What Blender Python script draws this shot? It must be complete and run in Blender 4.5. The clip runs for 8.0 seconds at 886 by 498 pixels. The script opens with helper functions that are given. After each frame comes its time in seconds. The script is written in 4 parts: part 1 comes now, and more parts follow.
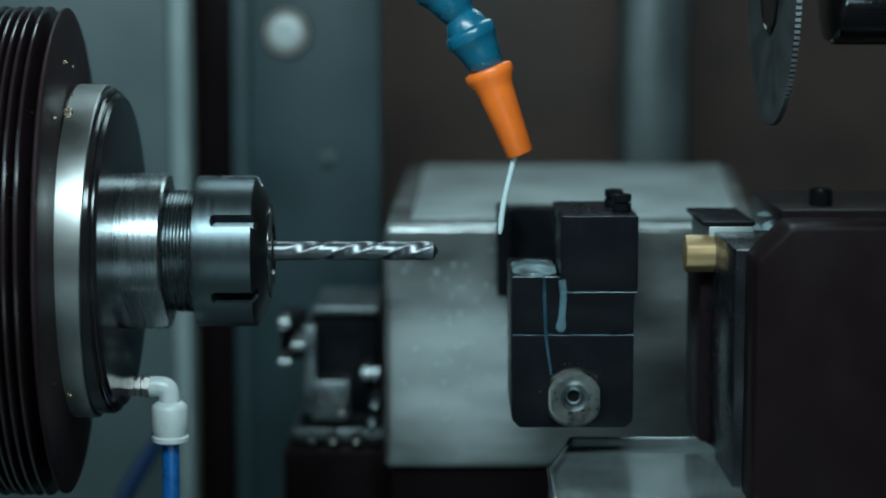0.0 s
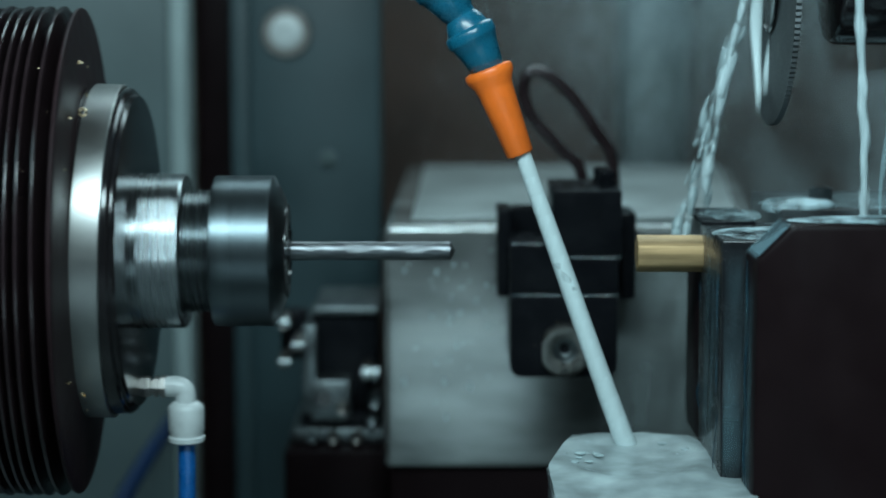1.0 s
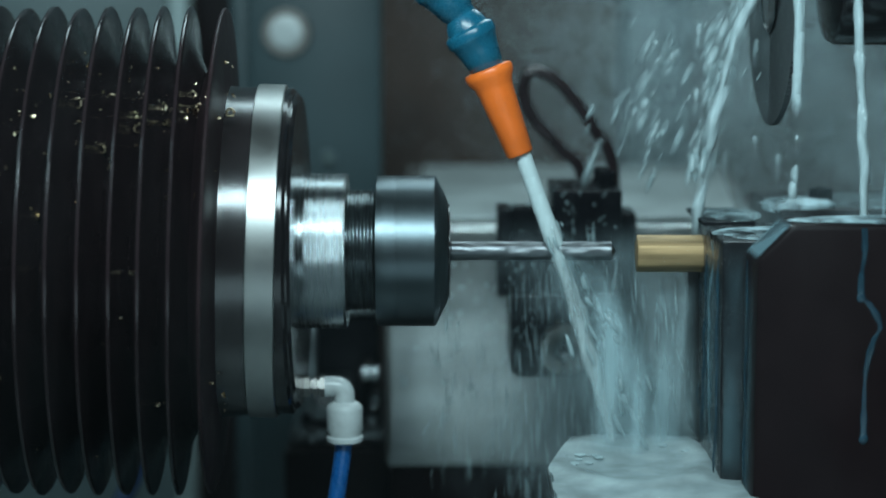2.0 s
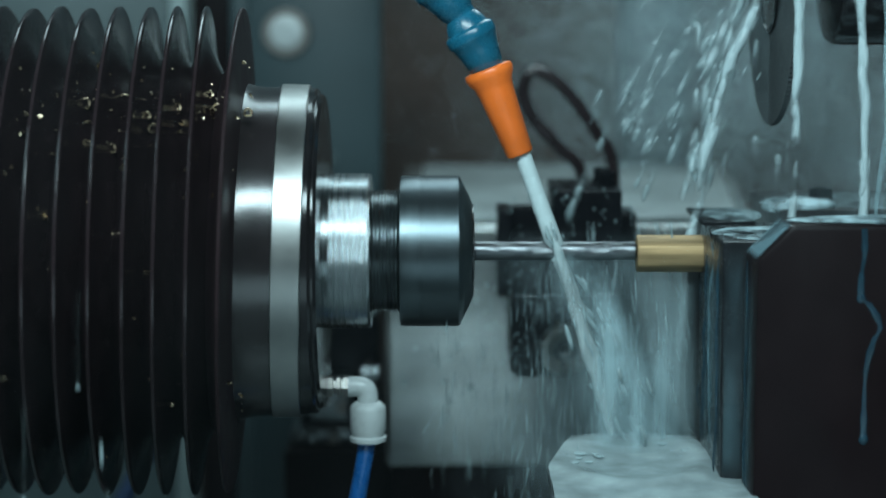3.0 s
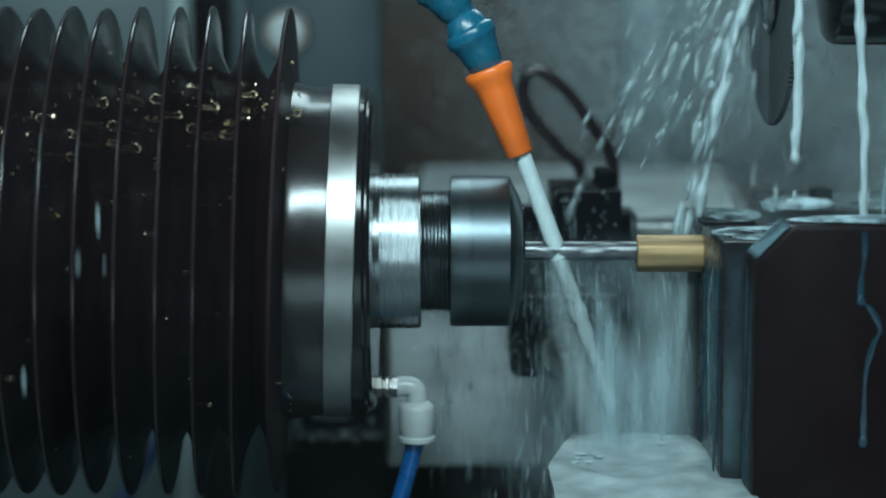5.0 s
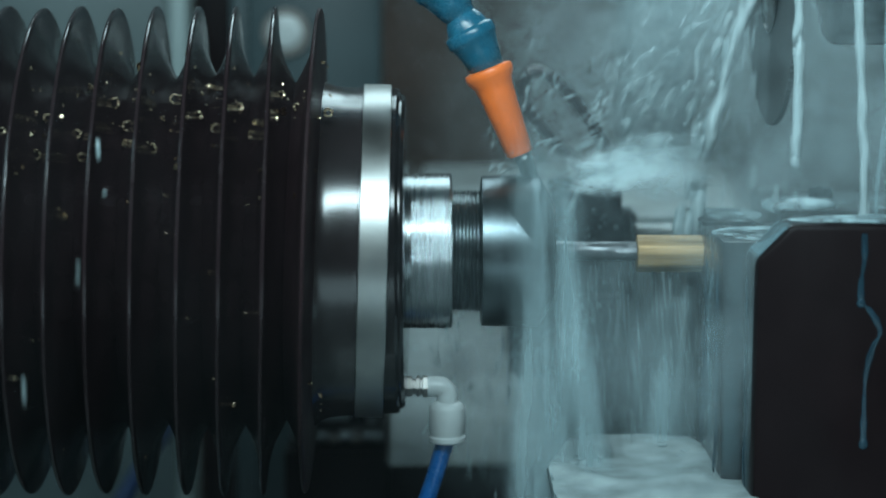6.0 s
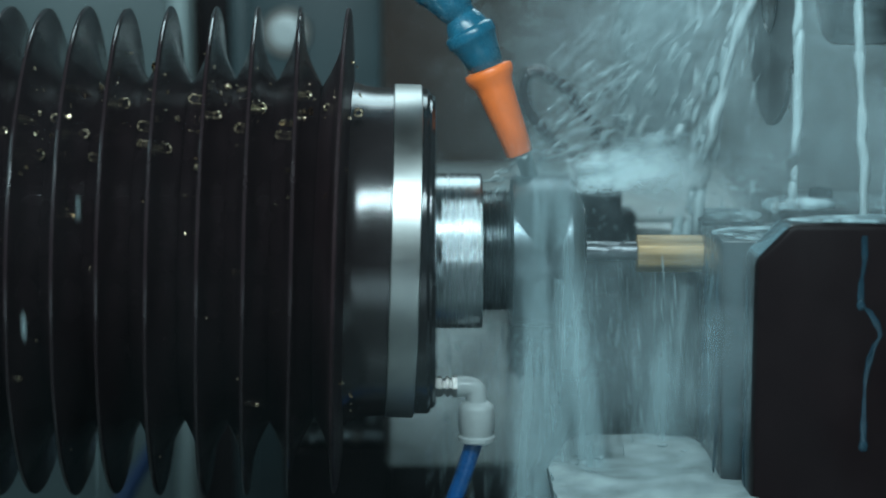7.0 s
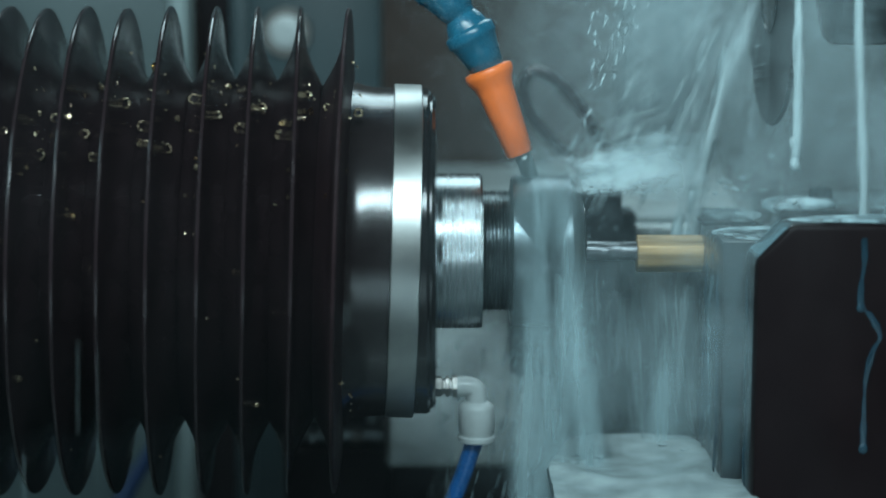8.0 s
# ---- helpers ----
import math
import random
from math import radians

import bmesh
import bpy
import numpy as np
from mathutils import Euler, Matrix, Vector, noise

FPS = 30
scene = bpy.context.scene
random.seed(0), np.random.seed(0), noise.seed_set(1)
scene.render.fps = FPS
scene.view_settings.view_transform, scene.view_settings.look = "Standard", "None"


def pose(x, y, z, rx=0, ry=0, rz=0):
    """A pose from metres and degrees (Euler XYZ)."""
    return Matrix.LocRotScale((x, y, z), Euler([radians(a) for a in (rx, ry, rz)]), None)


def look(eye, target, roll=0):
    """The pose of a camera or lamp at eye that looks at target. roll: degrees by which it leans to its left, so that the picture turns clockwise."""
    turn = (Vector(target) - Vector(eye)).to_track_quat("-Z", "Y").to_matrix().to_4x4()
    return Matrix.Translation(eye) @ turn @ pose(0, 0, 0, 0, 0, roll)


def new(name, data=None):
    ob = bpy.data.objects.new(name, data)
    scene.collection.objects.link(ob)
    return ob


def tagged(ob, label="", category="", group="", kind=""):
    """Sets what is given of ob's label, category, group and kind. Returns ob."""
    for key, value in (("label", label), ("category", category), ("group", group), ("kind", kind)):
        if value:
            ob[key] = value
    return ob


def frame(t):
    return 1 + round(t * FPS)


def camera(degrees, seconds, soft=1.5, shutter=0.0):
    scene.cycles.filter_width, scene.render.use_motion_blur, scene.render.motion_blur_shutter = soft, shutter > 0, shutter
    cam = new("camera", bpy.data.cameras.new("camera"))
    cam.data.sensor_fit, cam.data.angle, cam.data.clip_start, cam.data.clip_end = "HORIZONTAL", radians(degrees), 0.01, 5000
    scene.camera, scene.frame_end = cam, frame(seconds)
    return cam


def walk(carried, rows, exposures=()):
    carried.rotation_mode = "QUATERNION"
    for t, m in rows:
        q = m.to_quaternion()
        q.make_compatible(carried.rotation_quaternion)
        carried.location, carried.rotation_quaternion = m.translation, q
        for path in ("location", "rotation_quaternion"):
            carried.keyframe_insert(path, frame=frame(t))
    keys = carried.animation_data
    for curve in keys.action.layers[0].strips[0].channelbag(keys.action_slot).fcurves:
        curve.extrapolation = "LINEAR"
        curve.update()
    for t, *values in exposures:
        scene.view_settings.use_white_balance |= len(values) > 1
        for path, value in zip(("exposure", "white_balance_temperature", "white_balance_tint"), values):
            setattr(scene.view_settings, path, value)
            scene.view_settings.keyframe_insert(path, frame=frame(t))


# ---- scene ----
# Millimetres are used below; UP lifts the spindle's axis to its height over the shop floor.
UP = 1200.0
MM = 0.001


def mpose(x, y, z, rx=0, ry=0, rz=0):
    return pose(x * MM, y * MM, z * MM, rx, ry, rz)


cam = camera(26.5, 8.0, soft=1.7, shutter=0.65)
cam.data.dof.use_dof = True
cam.data.dof.focus_distance = 0.602
cam.data.dof.aperture_fstop = 7.0
EYE = look((0, -0.6246, 1.2822), (0, 0, 1.2))
walk(cam, [(0.0, EYE), (8.0, EYE)])

# ---- light: the front strip, two added fill lamps, world light under the front wall ----
world = bpy.data.worlds.new("world")
scene.world = world
world.use_nodes = True
world.node_tree.nodes["Background"].inputs[0].default_value = (0.40, 0.60, 0.66, 1)
world.node_tree.nodes["Background"].inputs[1].default_value = 1.95
scene.view_settings.exposure = 0.0


def area(name, eye, target, sx, sy, watts, colour):
    data = bpy.data.lights.new(name, "AREA")
    data.shape, data.size, data.size_y, data.energy, data.color = "RECTANGLE", sx * MM, sy * MM, watts, colour
    ob = new(name, data)
    ob.matrix_world = look([eye[0] * MM, eye[1] * MM, (eye[2] + UP) * MM], [target[0] * MM, target[1] * MM, (target[2] + UP) * MM])
    return ob


area("strip_lamp", (-60, -400, 340), (-10, 0, 0), 420, 90, 3.6, (0.66, 0.93, 1.0))
# unseen fill added to brighten the block's top, back wall and mist
area("back_fill", (60, 350, 420), (60, 240, 0), 440, 260, 2.0, (0.66, 0.93, 1.0))
# unseen fill added for highlights on the left of the bellows' rims
area("side_fill", (-420, -260, 260), (-120, 0, 0), 90, 260, 0.2, (0.55, 0.90, 1.0))


# ---- materials ----
def material(name, colour, rough=0.5, metal=0.0, dark=0.6, size=8.0, fine=0.6, bump=0.1, spread=0.15, stretch=(1, 1, 1), alpha=1.0, gaps=0.0, coat=0.0, vary=0.0, spec=0.5):
    """dark: how far stains darken the colour; size, fine: stains and grain in millimetres."""
    m = bpy.data.materials.new(name)
    m.use_nodes = True
    nt = m.node_tree
    n, l = nt.nodes, nt.links
    b = n["Principled BSDF"]
    tc = n.new("ShaderNodeTexCoord")
    mp = n.new("ShaderNodeMapping")
    mp.inputs["Scale"].default_value = stretch
    l.new(tc.outputs["Object"], mp.inputs["Vector"])

    def noise_of(mm, detail):
        t = n.new("ShaderNodeTexNoise")
        t.inputs["Scale"].default_value = 1000.0 / mm
        t.inputs["Detail"].default_value = detail
        l.new(mp.outputs["Vector"], t.inputs["Vector"])
        return t.outputs["Fac"]

    big, small = noise_of(size, 4), noise_of(fine, 3)
    mix = n.new("ShaderNodeMixRGB")
    mix.inputs[1].default_value = (*[c * dark for c in colour], 1)
    mix.inputs[2].default_value = (*colour, 1)
    ramp = n.new("ShaderNodeMapRange")
    ramp.inputs[1].default_value, ramp.inputs[2].default_value = 0.35, 0.65
    l.new(big, ramp.inputs[0])
    l.new(ramp.outputs[0], mix.inputs[0])
    out = mix.outputs[0]
    if vary:
        info, hsv, mr = n.new("ShaderNodeObjectInfo"), n.new("ShaderNodeHueSaturation"), n.new("ShaderNodeMapRange")
        mr.inputs[3].default_value, mr.inputs[4].default_value = 1 - vary, 1 + vary
        l.new(info.outputs["Random"], mr.inputs[0])
        l.new(mr.outputs[0], hsv.inputs["Value"])
        l.new(out, hsv.inputs["Color"])
        out = hsv.outputs[0]
    l.new(out, b.inputs["Base Color"])
    rr = n.new("ShaderNodeMapRange")
    rr.inputs[1].default_value, rr.inputs[2].default_value = 0.3, 0.7
    rr.inputs[3].default_value, rr.inputs[4].default_value = max(0.03, rough - spread), min(1, rough + spread)
    add = n.new("ShaderNodeMath")
    add.operation = "ADD"
    hb, hs = n.new("ShaderNodeMath"), n.new("ShaderNodeMath")
    hb.operation = hs.operation = "MULTIPLY"
    hb.inputs[1].default_value, hs.inputs[1].default_value = 0.6, 0.4
    l.new(big, hb.inputs[0]), l.new(small, hs.inputs[0])
    l.new(hb.outputs[0], add.inputs[0]), l.new(hs.outputs[0], add.inputs[1])
    l.new(add.outputs[0], rr.inputs[0])
    l.new(rr.outputs[0], b.inputs["Roughness"])
    b.inputs["Metallic"].default_value = metal
    b.inputs["Coat Weight"].default_value = coat
    b.inputs["Specular IOR Level"].default_value = spec
    if bump:
        bp = n.new("ShaderNodeBump")
        bp.inputs["Strength"].default_value = bump
        bp.inputs["Distance"].default_value = fine * 0.3 * MM
        l.new(small, bp.inputs["Height"])
        l.new(bp.outputs[0], b.inputs["Normal"])
    if gaps:
        ar = n.new("ShaderNodeMapRange")
        ar.inputs[1].default_value, ar.inputs[2].default_value = 0.5 - gaps, 0.5 + gaps
        ar.inputs[3].default_value, ar.inputs[4].default_value = 0.02, alpha
        l.new(big, ar.inputs[0])
        l.new(ar.outputs[0], b.inputs["Alpha"])
    else:
        b.inputs["Alpha"].default_value = alpha
    return m


def veil_material(name, colour, alpha, size, stretch, low=0.42, high=0.62, side=0.8):
    """Torn thin sheets and mist: see-through, thinner towards the sheet's edges."""
    m = material(name, colour, 0.5, 0.0, 0.9, 20, 3, 0.0)
    n, l = m.node_tree.nodes, m.node_tree.links
    b = n["Principled BSDF"]
    tc, mp, tx = n.new("ShaderNodeTexCoord"), n.new("ShaderNodeMapping"), n.new("ShaderNodeTexNoise")
    mp.inputs["Scale"].default_value = stretch
    tx.inputs["Scale"].default_value = 1000.0 / size
    tx.inputs["Detail"].default_value = 5
    l.new(tc.outputs["Object"], mp.inputs["Vector"])
    l.new(mp.outputs["Vector"], tx.inputs["Vector"])
    mr = n.new("ShaderNodeMapRange")
    mr.interpolation_type = "SMOOTHSTEP"
    mr.inputs[1].default_value, mr.inputs[2].default_value = low, high
    mr.inputs[3].default_value, mr.inputs[4].default_value = 0.12 * alpha, alpha
    l.new(tx.outputs["Fac"], mr.inputs[0])
    sep = n.new("ShaderNodeSeparateXYZ")
    l.new(tc.outputs["UV"], sep.inputs[0])
    value = mr.outputs[0]
    for axis, k in (("X", side), ("Y", 0.35)):
        pp = n.new("ShaderNodeMath")
        pp.operation = "PINGPONG"
        pp.inputs[1].default_value = 0.5
        l.new(sep.outputs[axis], pp.inputs[0])
        fade = n.new("ShaderNodeMapRange")
        fade.interpolation_type = "SMOOTHSTEP"
        fade.inputs[2].default_value = 0.5 * k
        l.new(pp.outputs[0], fade.inputs[0])
        mul = n.new("ShaderNodeMath")
        mul.operation = "MULTIPLY"
        l.new(value, mul.inputs[0])
        l.new(fade.outputs[0], mul.inputs[1])
        value = mul.outputs[0]
    l.new(value, b.inputs["Alpha"])
    return m


STEEL = material("turned_steel", (0.24, 0.266, 0.275), 0.27, 1.0, 0.96, 5, 0.3, 0.05, 0.03, (4, 0.35, 0.35))
BAND = material("brushed_band", (0.40, 0.405, 0.395), 0.36, 1.0, 0.85, 14, 0.5, 0.15, 0.08)
NUTSTEEL = material("blued_nut_steel", (0.108, 0.132, 0.143), 0.34, 1.0, 0.94, 5, 0.35, 0.15, 0.06, (4, 0.35, 0.35))
DRILLSTEEL = material("bright_drill_steel", (0.17, 0.18, 0.19), 0.36, 1.0, 0.9, 5, 0.4, 0.1, 0.06)
BLOCKSTEEL = material("ground_steel_block", (0.43, 0.46, 0.455), 0.2, 0.7, 0.5, 26, 0.8, 0.15, 0.08, (0.5, 1, 1.6))
PLATESTEEL = material("matt_wet_plate", (0.36, 0.40, 0.40), 0.5, 0.7, 0.7, 30, 0.8, 0.15, 0.1)
SCREWSTEEL = material("worn_screw_steel", (0.31, 0.305, 0.29), 0.32, 1.0, 0.75, 3, 0.3, 0.12, 0.1)
DULLSTEEL = material("dull_fixture_steel", (0.22, 0.25, 0.26), 0.4, 1.0, 0.5, 10, 1, 0.2)
RUBBER = material("oiled_black_rubber", (0.0215, 0.0130, 0.0148), 0.17, 0.0, 0.7, 12, 0.6, 0.1, 0.06, spec=0.5)
MATTRUBBER = material("matt_black_rubber", (0.026, 0.0140, 0.0160), 0.45, 0.0, 0.7, 12, 0.6, 0.1, 0.06, spec=0.1)
CUFFM = material("dull_black_cuff", (0.018, 0.014, 0.015), 0.2, 0.0, 0.8, 12, 0.6, 0.1, 0.05, spec=0.85)
GLOSSBLACK = material("blackened_flange", (0.011, 0.010, 0.011), 0.15, 0.0, 0.7, 10, 0.4, 0.1, 0.05, spec=0.45)
BLACKOX = material("black_oxide_steel", (0.0075, 0.0082, 0.0102), 0.26, 0.0, 0.85, 9, 0.35, 0.12, 0.08, spec=0.06)
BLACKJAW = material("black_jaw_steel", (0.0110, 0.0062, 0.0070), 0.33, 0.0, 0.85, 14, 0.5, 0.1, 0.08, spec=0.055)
ORANGE = material("orange_plastic", (1.0, 0.185, 0.02), 0.4, 0.0, 0.88, 8, 0.5, 0.1, 0.06)
BLUE = material("blue_plastic", (0.005, 0.115, 0.19), 0.27, 0.0, 0.8, 6, 0.7, 0.12, 0.08)
WHITEPL = material("white_plastic", (0.56, 0.60, 0.60), 0.35, 0.0, 0.9, 5, 0.5, 0.08)
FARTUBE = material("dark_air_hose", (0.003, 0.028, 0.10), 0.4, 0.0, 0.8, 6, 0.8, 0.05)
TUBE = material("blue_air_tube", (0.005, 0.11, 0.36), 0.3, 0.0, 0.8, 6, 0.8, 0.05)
NICKEL = material("nickel_plate", (0.21, 0.20, 0.19), 0.42, 1.0, 0.8, 2, 0.3, 0.1)
BRASS = material("brass_bar", (0.50, 0.33, 0.165), 0.52, 0.6, 0.5, 4, 0.3, 0.2, 0.1, (0.15, 2, 2))
CHIP = material("brass_chip", (0.82, 0.64, 0.42), 0.25, 1.0, 0.6, 1, 0.2, 0.3)
TRAYM = material("stainless_tray", (0.52, 0.60, 0.61), 0.09, 0.8, 0.6, 30, 1.0, 0.1, 0.12)
WETJAW = material("wet_jaw_steel", (0.012, 0.013, 0.015), 0.24, 0.0, 0.7, 10, 0.8, 0.1, 0.1, spec=0.3)
SAW = material("saw_steel", (0.11, 0.12, 0.125), 0.5, 0.8, 0.6, 10, 0.5, 0.2)
PANEL = material("grey_green_panel", (0.095, 0.135, 0.14), 0.42, 0.1, 0.8, 60, 1.5, 0.1)
TRIMM = material("pale_trim", (0.34, 0.42, 0.42), 0.4, 0.1, 0.85, 40, 1.5, 0.1)
TEAL = material("dark_teal_panel", (0.023, 0.050, 0.058), 0.45, 0.0, 0.75, 50, 1.5, 0.1)
WALLPAINT = material("dark_oily_wall", (0.078, 0.045, 0.033), 0.5, 0.1, 0.55, 70, 2, 0.1)
SHEET = material("grey_sheet_metal", (0.12, 0.145, 0.15), 0.4, 0.5, 0.7, 60, 2, 0.1)
FLOORM = material("wet_sheet_bed", (0.26, 0.30, 0.30), 0.4, 0.2, 0.6, 40, 2, 0.2)
COOLANT = material("milky_coolant", (0.56, 0.66, 0.67), 0.25, 0.0, 0.95, 7, 1.5, 0.06, 0.06, (1.4, 1.4, 0.4), 1.0)
THIN = material("thin_coolant_film", (0.43, 0.65, 0.70), 0.35, 0.0, 0.85, 7, 1.6, 0.1, 0.1, (1.3, 1.3, 0.14), 0.5, 0.3)
FILM = material("coolant_film_on_steel", (0.45, 0.62, 0.66), 0.15, 0.0, 0.85, 12, 2.0, 0.15, 0.1, (1, 1, 1), 0.75, 0.2)
SOFTJET = material("broken_coolant_jet", (0.60, 0.70, 0.71), 0.3, 0.0, 0.86, 7, 2.0, 0.1, 0.1, (1.4, 1.4, 0.3), 0.8, 0.3)
SHEETS = veil_material("falling_coolant_sheet", (0.48, 0.66, 0.70), 0.46, 11, (1.4, 1.4, 0.1), 0.36, 0.7)
# barely visible veil that stands for the haze over dark parts
DARKLIFT = veil_material("dark_lifting_veil", (0.50, 0.62, 0.65), 0.009, 60, (1, 1, 0.7), 0.2, 0.7, 0.5)
SMOKE = veil_material("drifting_coolant_mist", (0.50, 0.66, 0.70), 0.27, 26, (1, 1, 0.7), 0.3, 0.7, 1.0)
BURST = veil_material("bursting_coolant", (0.54, 0.68, 0.71), 0.75, 11, (1, 1, 0.8), 0.38, 0.6, 0.7)
SPRAY = veil_material("flung_coolant_spray", (0.54, 0.68, 0.71), 0.75, 10, (0.6, 1, 1.1), 0.36, 0.66, 0.9)
WETTOP = veil_material("wet_chamfer_film", (0.22, 0.38, 0.44), 0.5, 14, (1, 0.5, 1), 0.25, 0.6, 0.2)
# milky film whose pale colour paints the lit right part of the block
BLOCKLIT = veil_material("lit_film_on_block", (0.50, 0.60, 0.61), 0.4, 16, (1.2, 1.2, 0.35), 0.25, 0.7, 0.3)
# thin coolant whose teal colour carries the sheen of the wet jaw faces
FILMSHEEN = veil_material("coolant_film_sheen", (0.17, 0.31, 0.36), 0.28, 9, (1.5, 1.5, 0.1), 0.35, 0.7, 0.3)
POOLM = material("pooled_coolant", (0.38, 0.45, 0.46), 0.22, 0.0, 0.62, 15, 3.0, 0.08, 0.06)
FOAM = material("coolant_foam", (0.5, 0.63, 0.65), 0.3, 0.0, 0.85, 3, 0.5, 0.3, 0.1, (1, 1, 1), 0.5)
CLEAR = material("thin_spray_drop", (0.30, 0.385, 0.40), 0.25, 0.0, 0.9, 4, 1, 0.0, 0.05)
DROP = material("coolant_drop", (0.44, 0.54, 0.56), 0.3, 0.0, 0.9, 4, 1, 0.0, 0.05)
MIST = material("coolant_mist", (0.60, 0.76, 0.80), 0.6, 0.0, 0.9, 20, 2, 0.0)
TOPFILM = material("milky_top_film", (0.52, 0.70, 0.75), 0.45, 0.0, 0.75, 12, 2.0, 0.15, 0.1, (1, 1, 1), 0.9, 0.12)
TRAIL = material("blue_coolant_trail", (0.13, 0.23, 0.27), 0.15, 0.0, 0.6, 5, 1, 0.1, 0.08, (1, 1, 0.5), 0.6)
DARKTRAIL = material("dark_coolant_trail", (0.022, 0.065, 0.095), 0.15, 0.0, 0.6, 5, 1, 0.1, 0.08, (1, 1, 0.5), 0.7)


# ---- building helpers ----
ORIGIN = {}


def finish(name, bm, mat, origin, smooth=35):
    bm.normal_update()
    me = bpy.data.meshes.new(name)
    for v in bm.verts:
        v.co = (v.co - Vector(origin)) * MM
    bm.to_mesh(me)
    bm.free()
    me.materials.append(mat)
    if smooth:
        me.shade_smooth()
        me.set_sharp_from_angle(angle=radians(smooth))
    return me


def thing(name, label, category, at=(0, 0, 0), group="", kind=""):
    ob = new(name)
    ob.empty_display_size = 0.01
    ob.matrix_basis = mpose(at[0], at[1], at[2] + UP)
    ORIGIN[ob] = at
    return tagged(ob, label, category, group, kind)


def part(name, bm, mat, parent, label="", at=None, smooth=35):
    base = ORIGIN[parent]
    origin = at or base
    ob = new(name, finish(name, bm, mat, origin, smooth))
    ob.parent = parent
    ob.matrix_basis = mpose(*[origin[i] - base[i] for i in range(3)])
    ORIGIN[ob] = origin
    return tagged(ob, label)


def single(name, bm, mat, label, category, at=(0, 0, 0), group="", kind="", smooth=35):
    ob = new(name, finish(name, bm, mat, at, smooth))
    ob.matrix_basis = mpose(at[0], at[1], at[2] + UP)
    ORIGIN[ob] = at
    return tagged(ob, label, category, group, kind)


def box(x0, x1, y0, y1, z0, z1, bevel=0.6, bm=None, seg=2):
    bm = bm or bmesh.new()
    made = bmesh.ops.create_cube(bm, size=1)["verts"]
    for v in made:
        v.co = Vector(((x0 + x1) / 2 + v.co.x * (x1 - x0), (y0 + y1) / 2 + v.co.y * (y1 - y0), (z0 + z1) / 2 + v.co.z * (z1 - z0)))
    if bevel:
        bmesh.ops.bevel(bm, geom=list({e for v in made for e in v.link_edges}), offset=bevel, segments=seg, affect="EDGES", profile=0.5)
    return bm


def prism(points, axis, a, b, bevel=0.5):
    """A polygon of (x, z), (y, z) or (x, y) pairs drawn out along axis from a to b."""
    bm = bmesh.new()
    put = {"y": lambda p, t: (p[0], t, p[1]), "x": lambda p, t: (t, p[0], p[1]), "z": lambda p, t: (p[0], p[1], t)}[axis]
    lo = [bm.verts.new(put(p, a)) for p in points]
    hi = [bm.verts.new(put(p, b)) for p in points]
    n = len(points)
    bm.faces.new(lo), bm.faces.new(hi[::-1])
    for i in range(n):
        bm.faces.new((lo[i], hi[i], hi[(i + 1) % n], lo[(i + 1) % n]))
    bmesh.ops.recalc_face_normals(bm, faces=bm.faces)
    if bevel:
        bmesh.ops.bevel(bm, geom=list(bm.edges), offset=bevel, segments=2, affect="EDGES", profile=0.5)
    return bm


def lathe(profile, seg=64, radius=None, centre=(0, 0, 0), axis="x", bm=None, caps=True):
    """Revolves (along, radius) pairs; radius(along, r, angle) may reshape it."""
    bm = bm or bmesh.new()
    rings = []
    for a, r in profile:
        ring = []
        for k in range(seg):
            th = 2 * math.pi * k / seg
            rr = radius(a, r, th) if radius else r
            c, s = rr * math.cos(th), rr * math.sin(th)
            p = {"x": (a, -c, s), "z": (c, s, a), "y": (c, a, s)}[axis]
            ring.append(bm.verts.new([p[i] + centre[i] for i in range(3)]))
        rings.append(ring)
    for p, q in zip(rings, rings[1:]):
        for k in range(seg):
            bm.faces.new((p[k], p[(k + 1) % seg], q[(k + 1) % seg], q[k]))
    if caps:
        bm.faces.new(rings[0][::-1]), bm.faces.new(rings[-1])
    bmesh.ops.recalc_face_normals(bm, faces=bm.faces)
    return bm


def sweep(points, radii, seg=16, bm=None, flat=1.0, closed=False):
    """A round tube along points, with a radius at each."""
    bm = bm or bmesh.new()
    pts = [Vector(p) for p in points]
    rings = []
    n = len(pts)
    for i, p in enumerate(pts):
        d = (pts[(i + 1) % n] - pts[i - 1]) if closed else (pts[min(i + 1, n - 1)] - pts[max(i - 1, 0)])
        d.normalize()
        side = d.cross(Vector((0, 1, 0)) if abs(d.y) < 0.9 else Vector((1, 0, 0))).normalized()
        up = d.cross(side)
        r = radii[i] if hasattr(radii, "__len__") else radii
        rings.append([bm.verts.new(p + side * r * math.cos(2 * math.pi * k / seg) + up * r * flat * math.sin(2 * math.pi * k / seg)) for k in range(seg)])
    pairs = list(zip(rings, rings[1:])) + ([(rings[-1], rings[0])] if closed else [])
    for p, q in pairs:
        for k in range(seg):
            bm.faces.new((p[k], p[(k + 1) % seg], q[(k + 1) % seg], q[k]))
    if not closed:
        bm.faces.new(rings[0][::-1]), bm.faces.new(rings[-1])
    bmesh.ops.recalc_face_normals(bm, faces=bm.faces)
    return bm


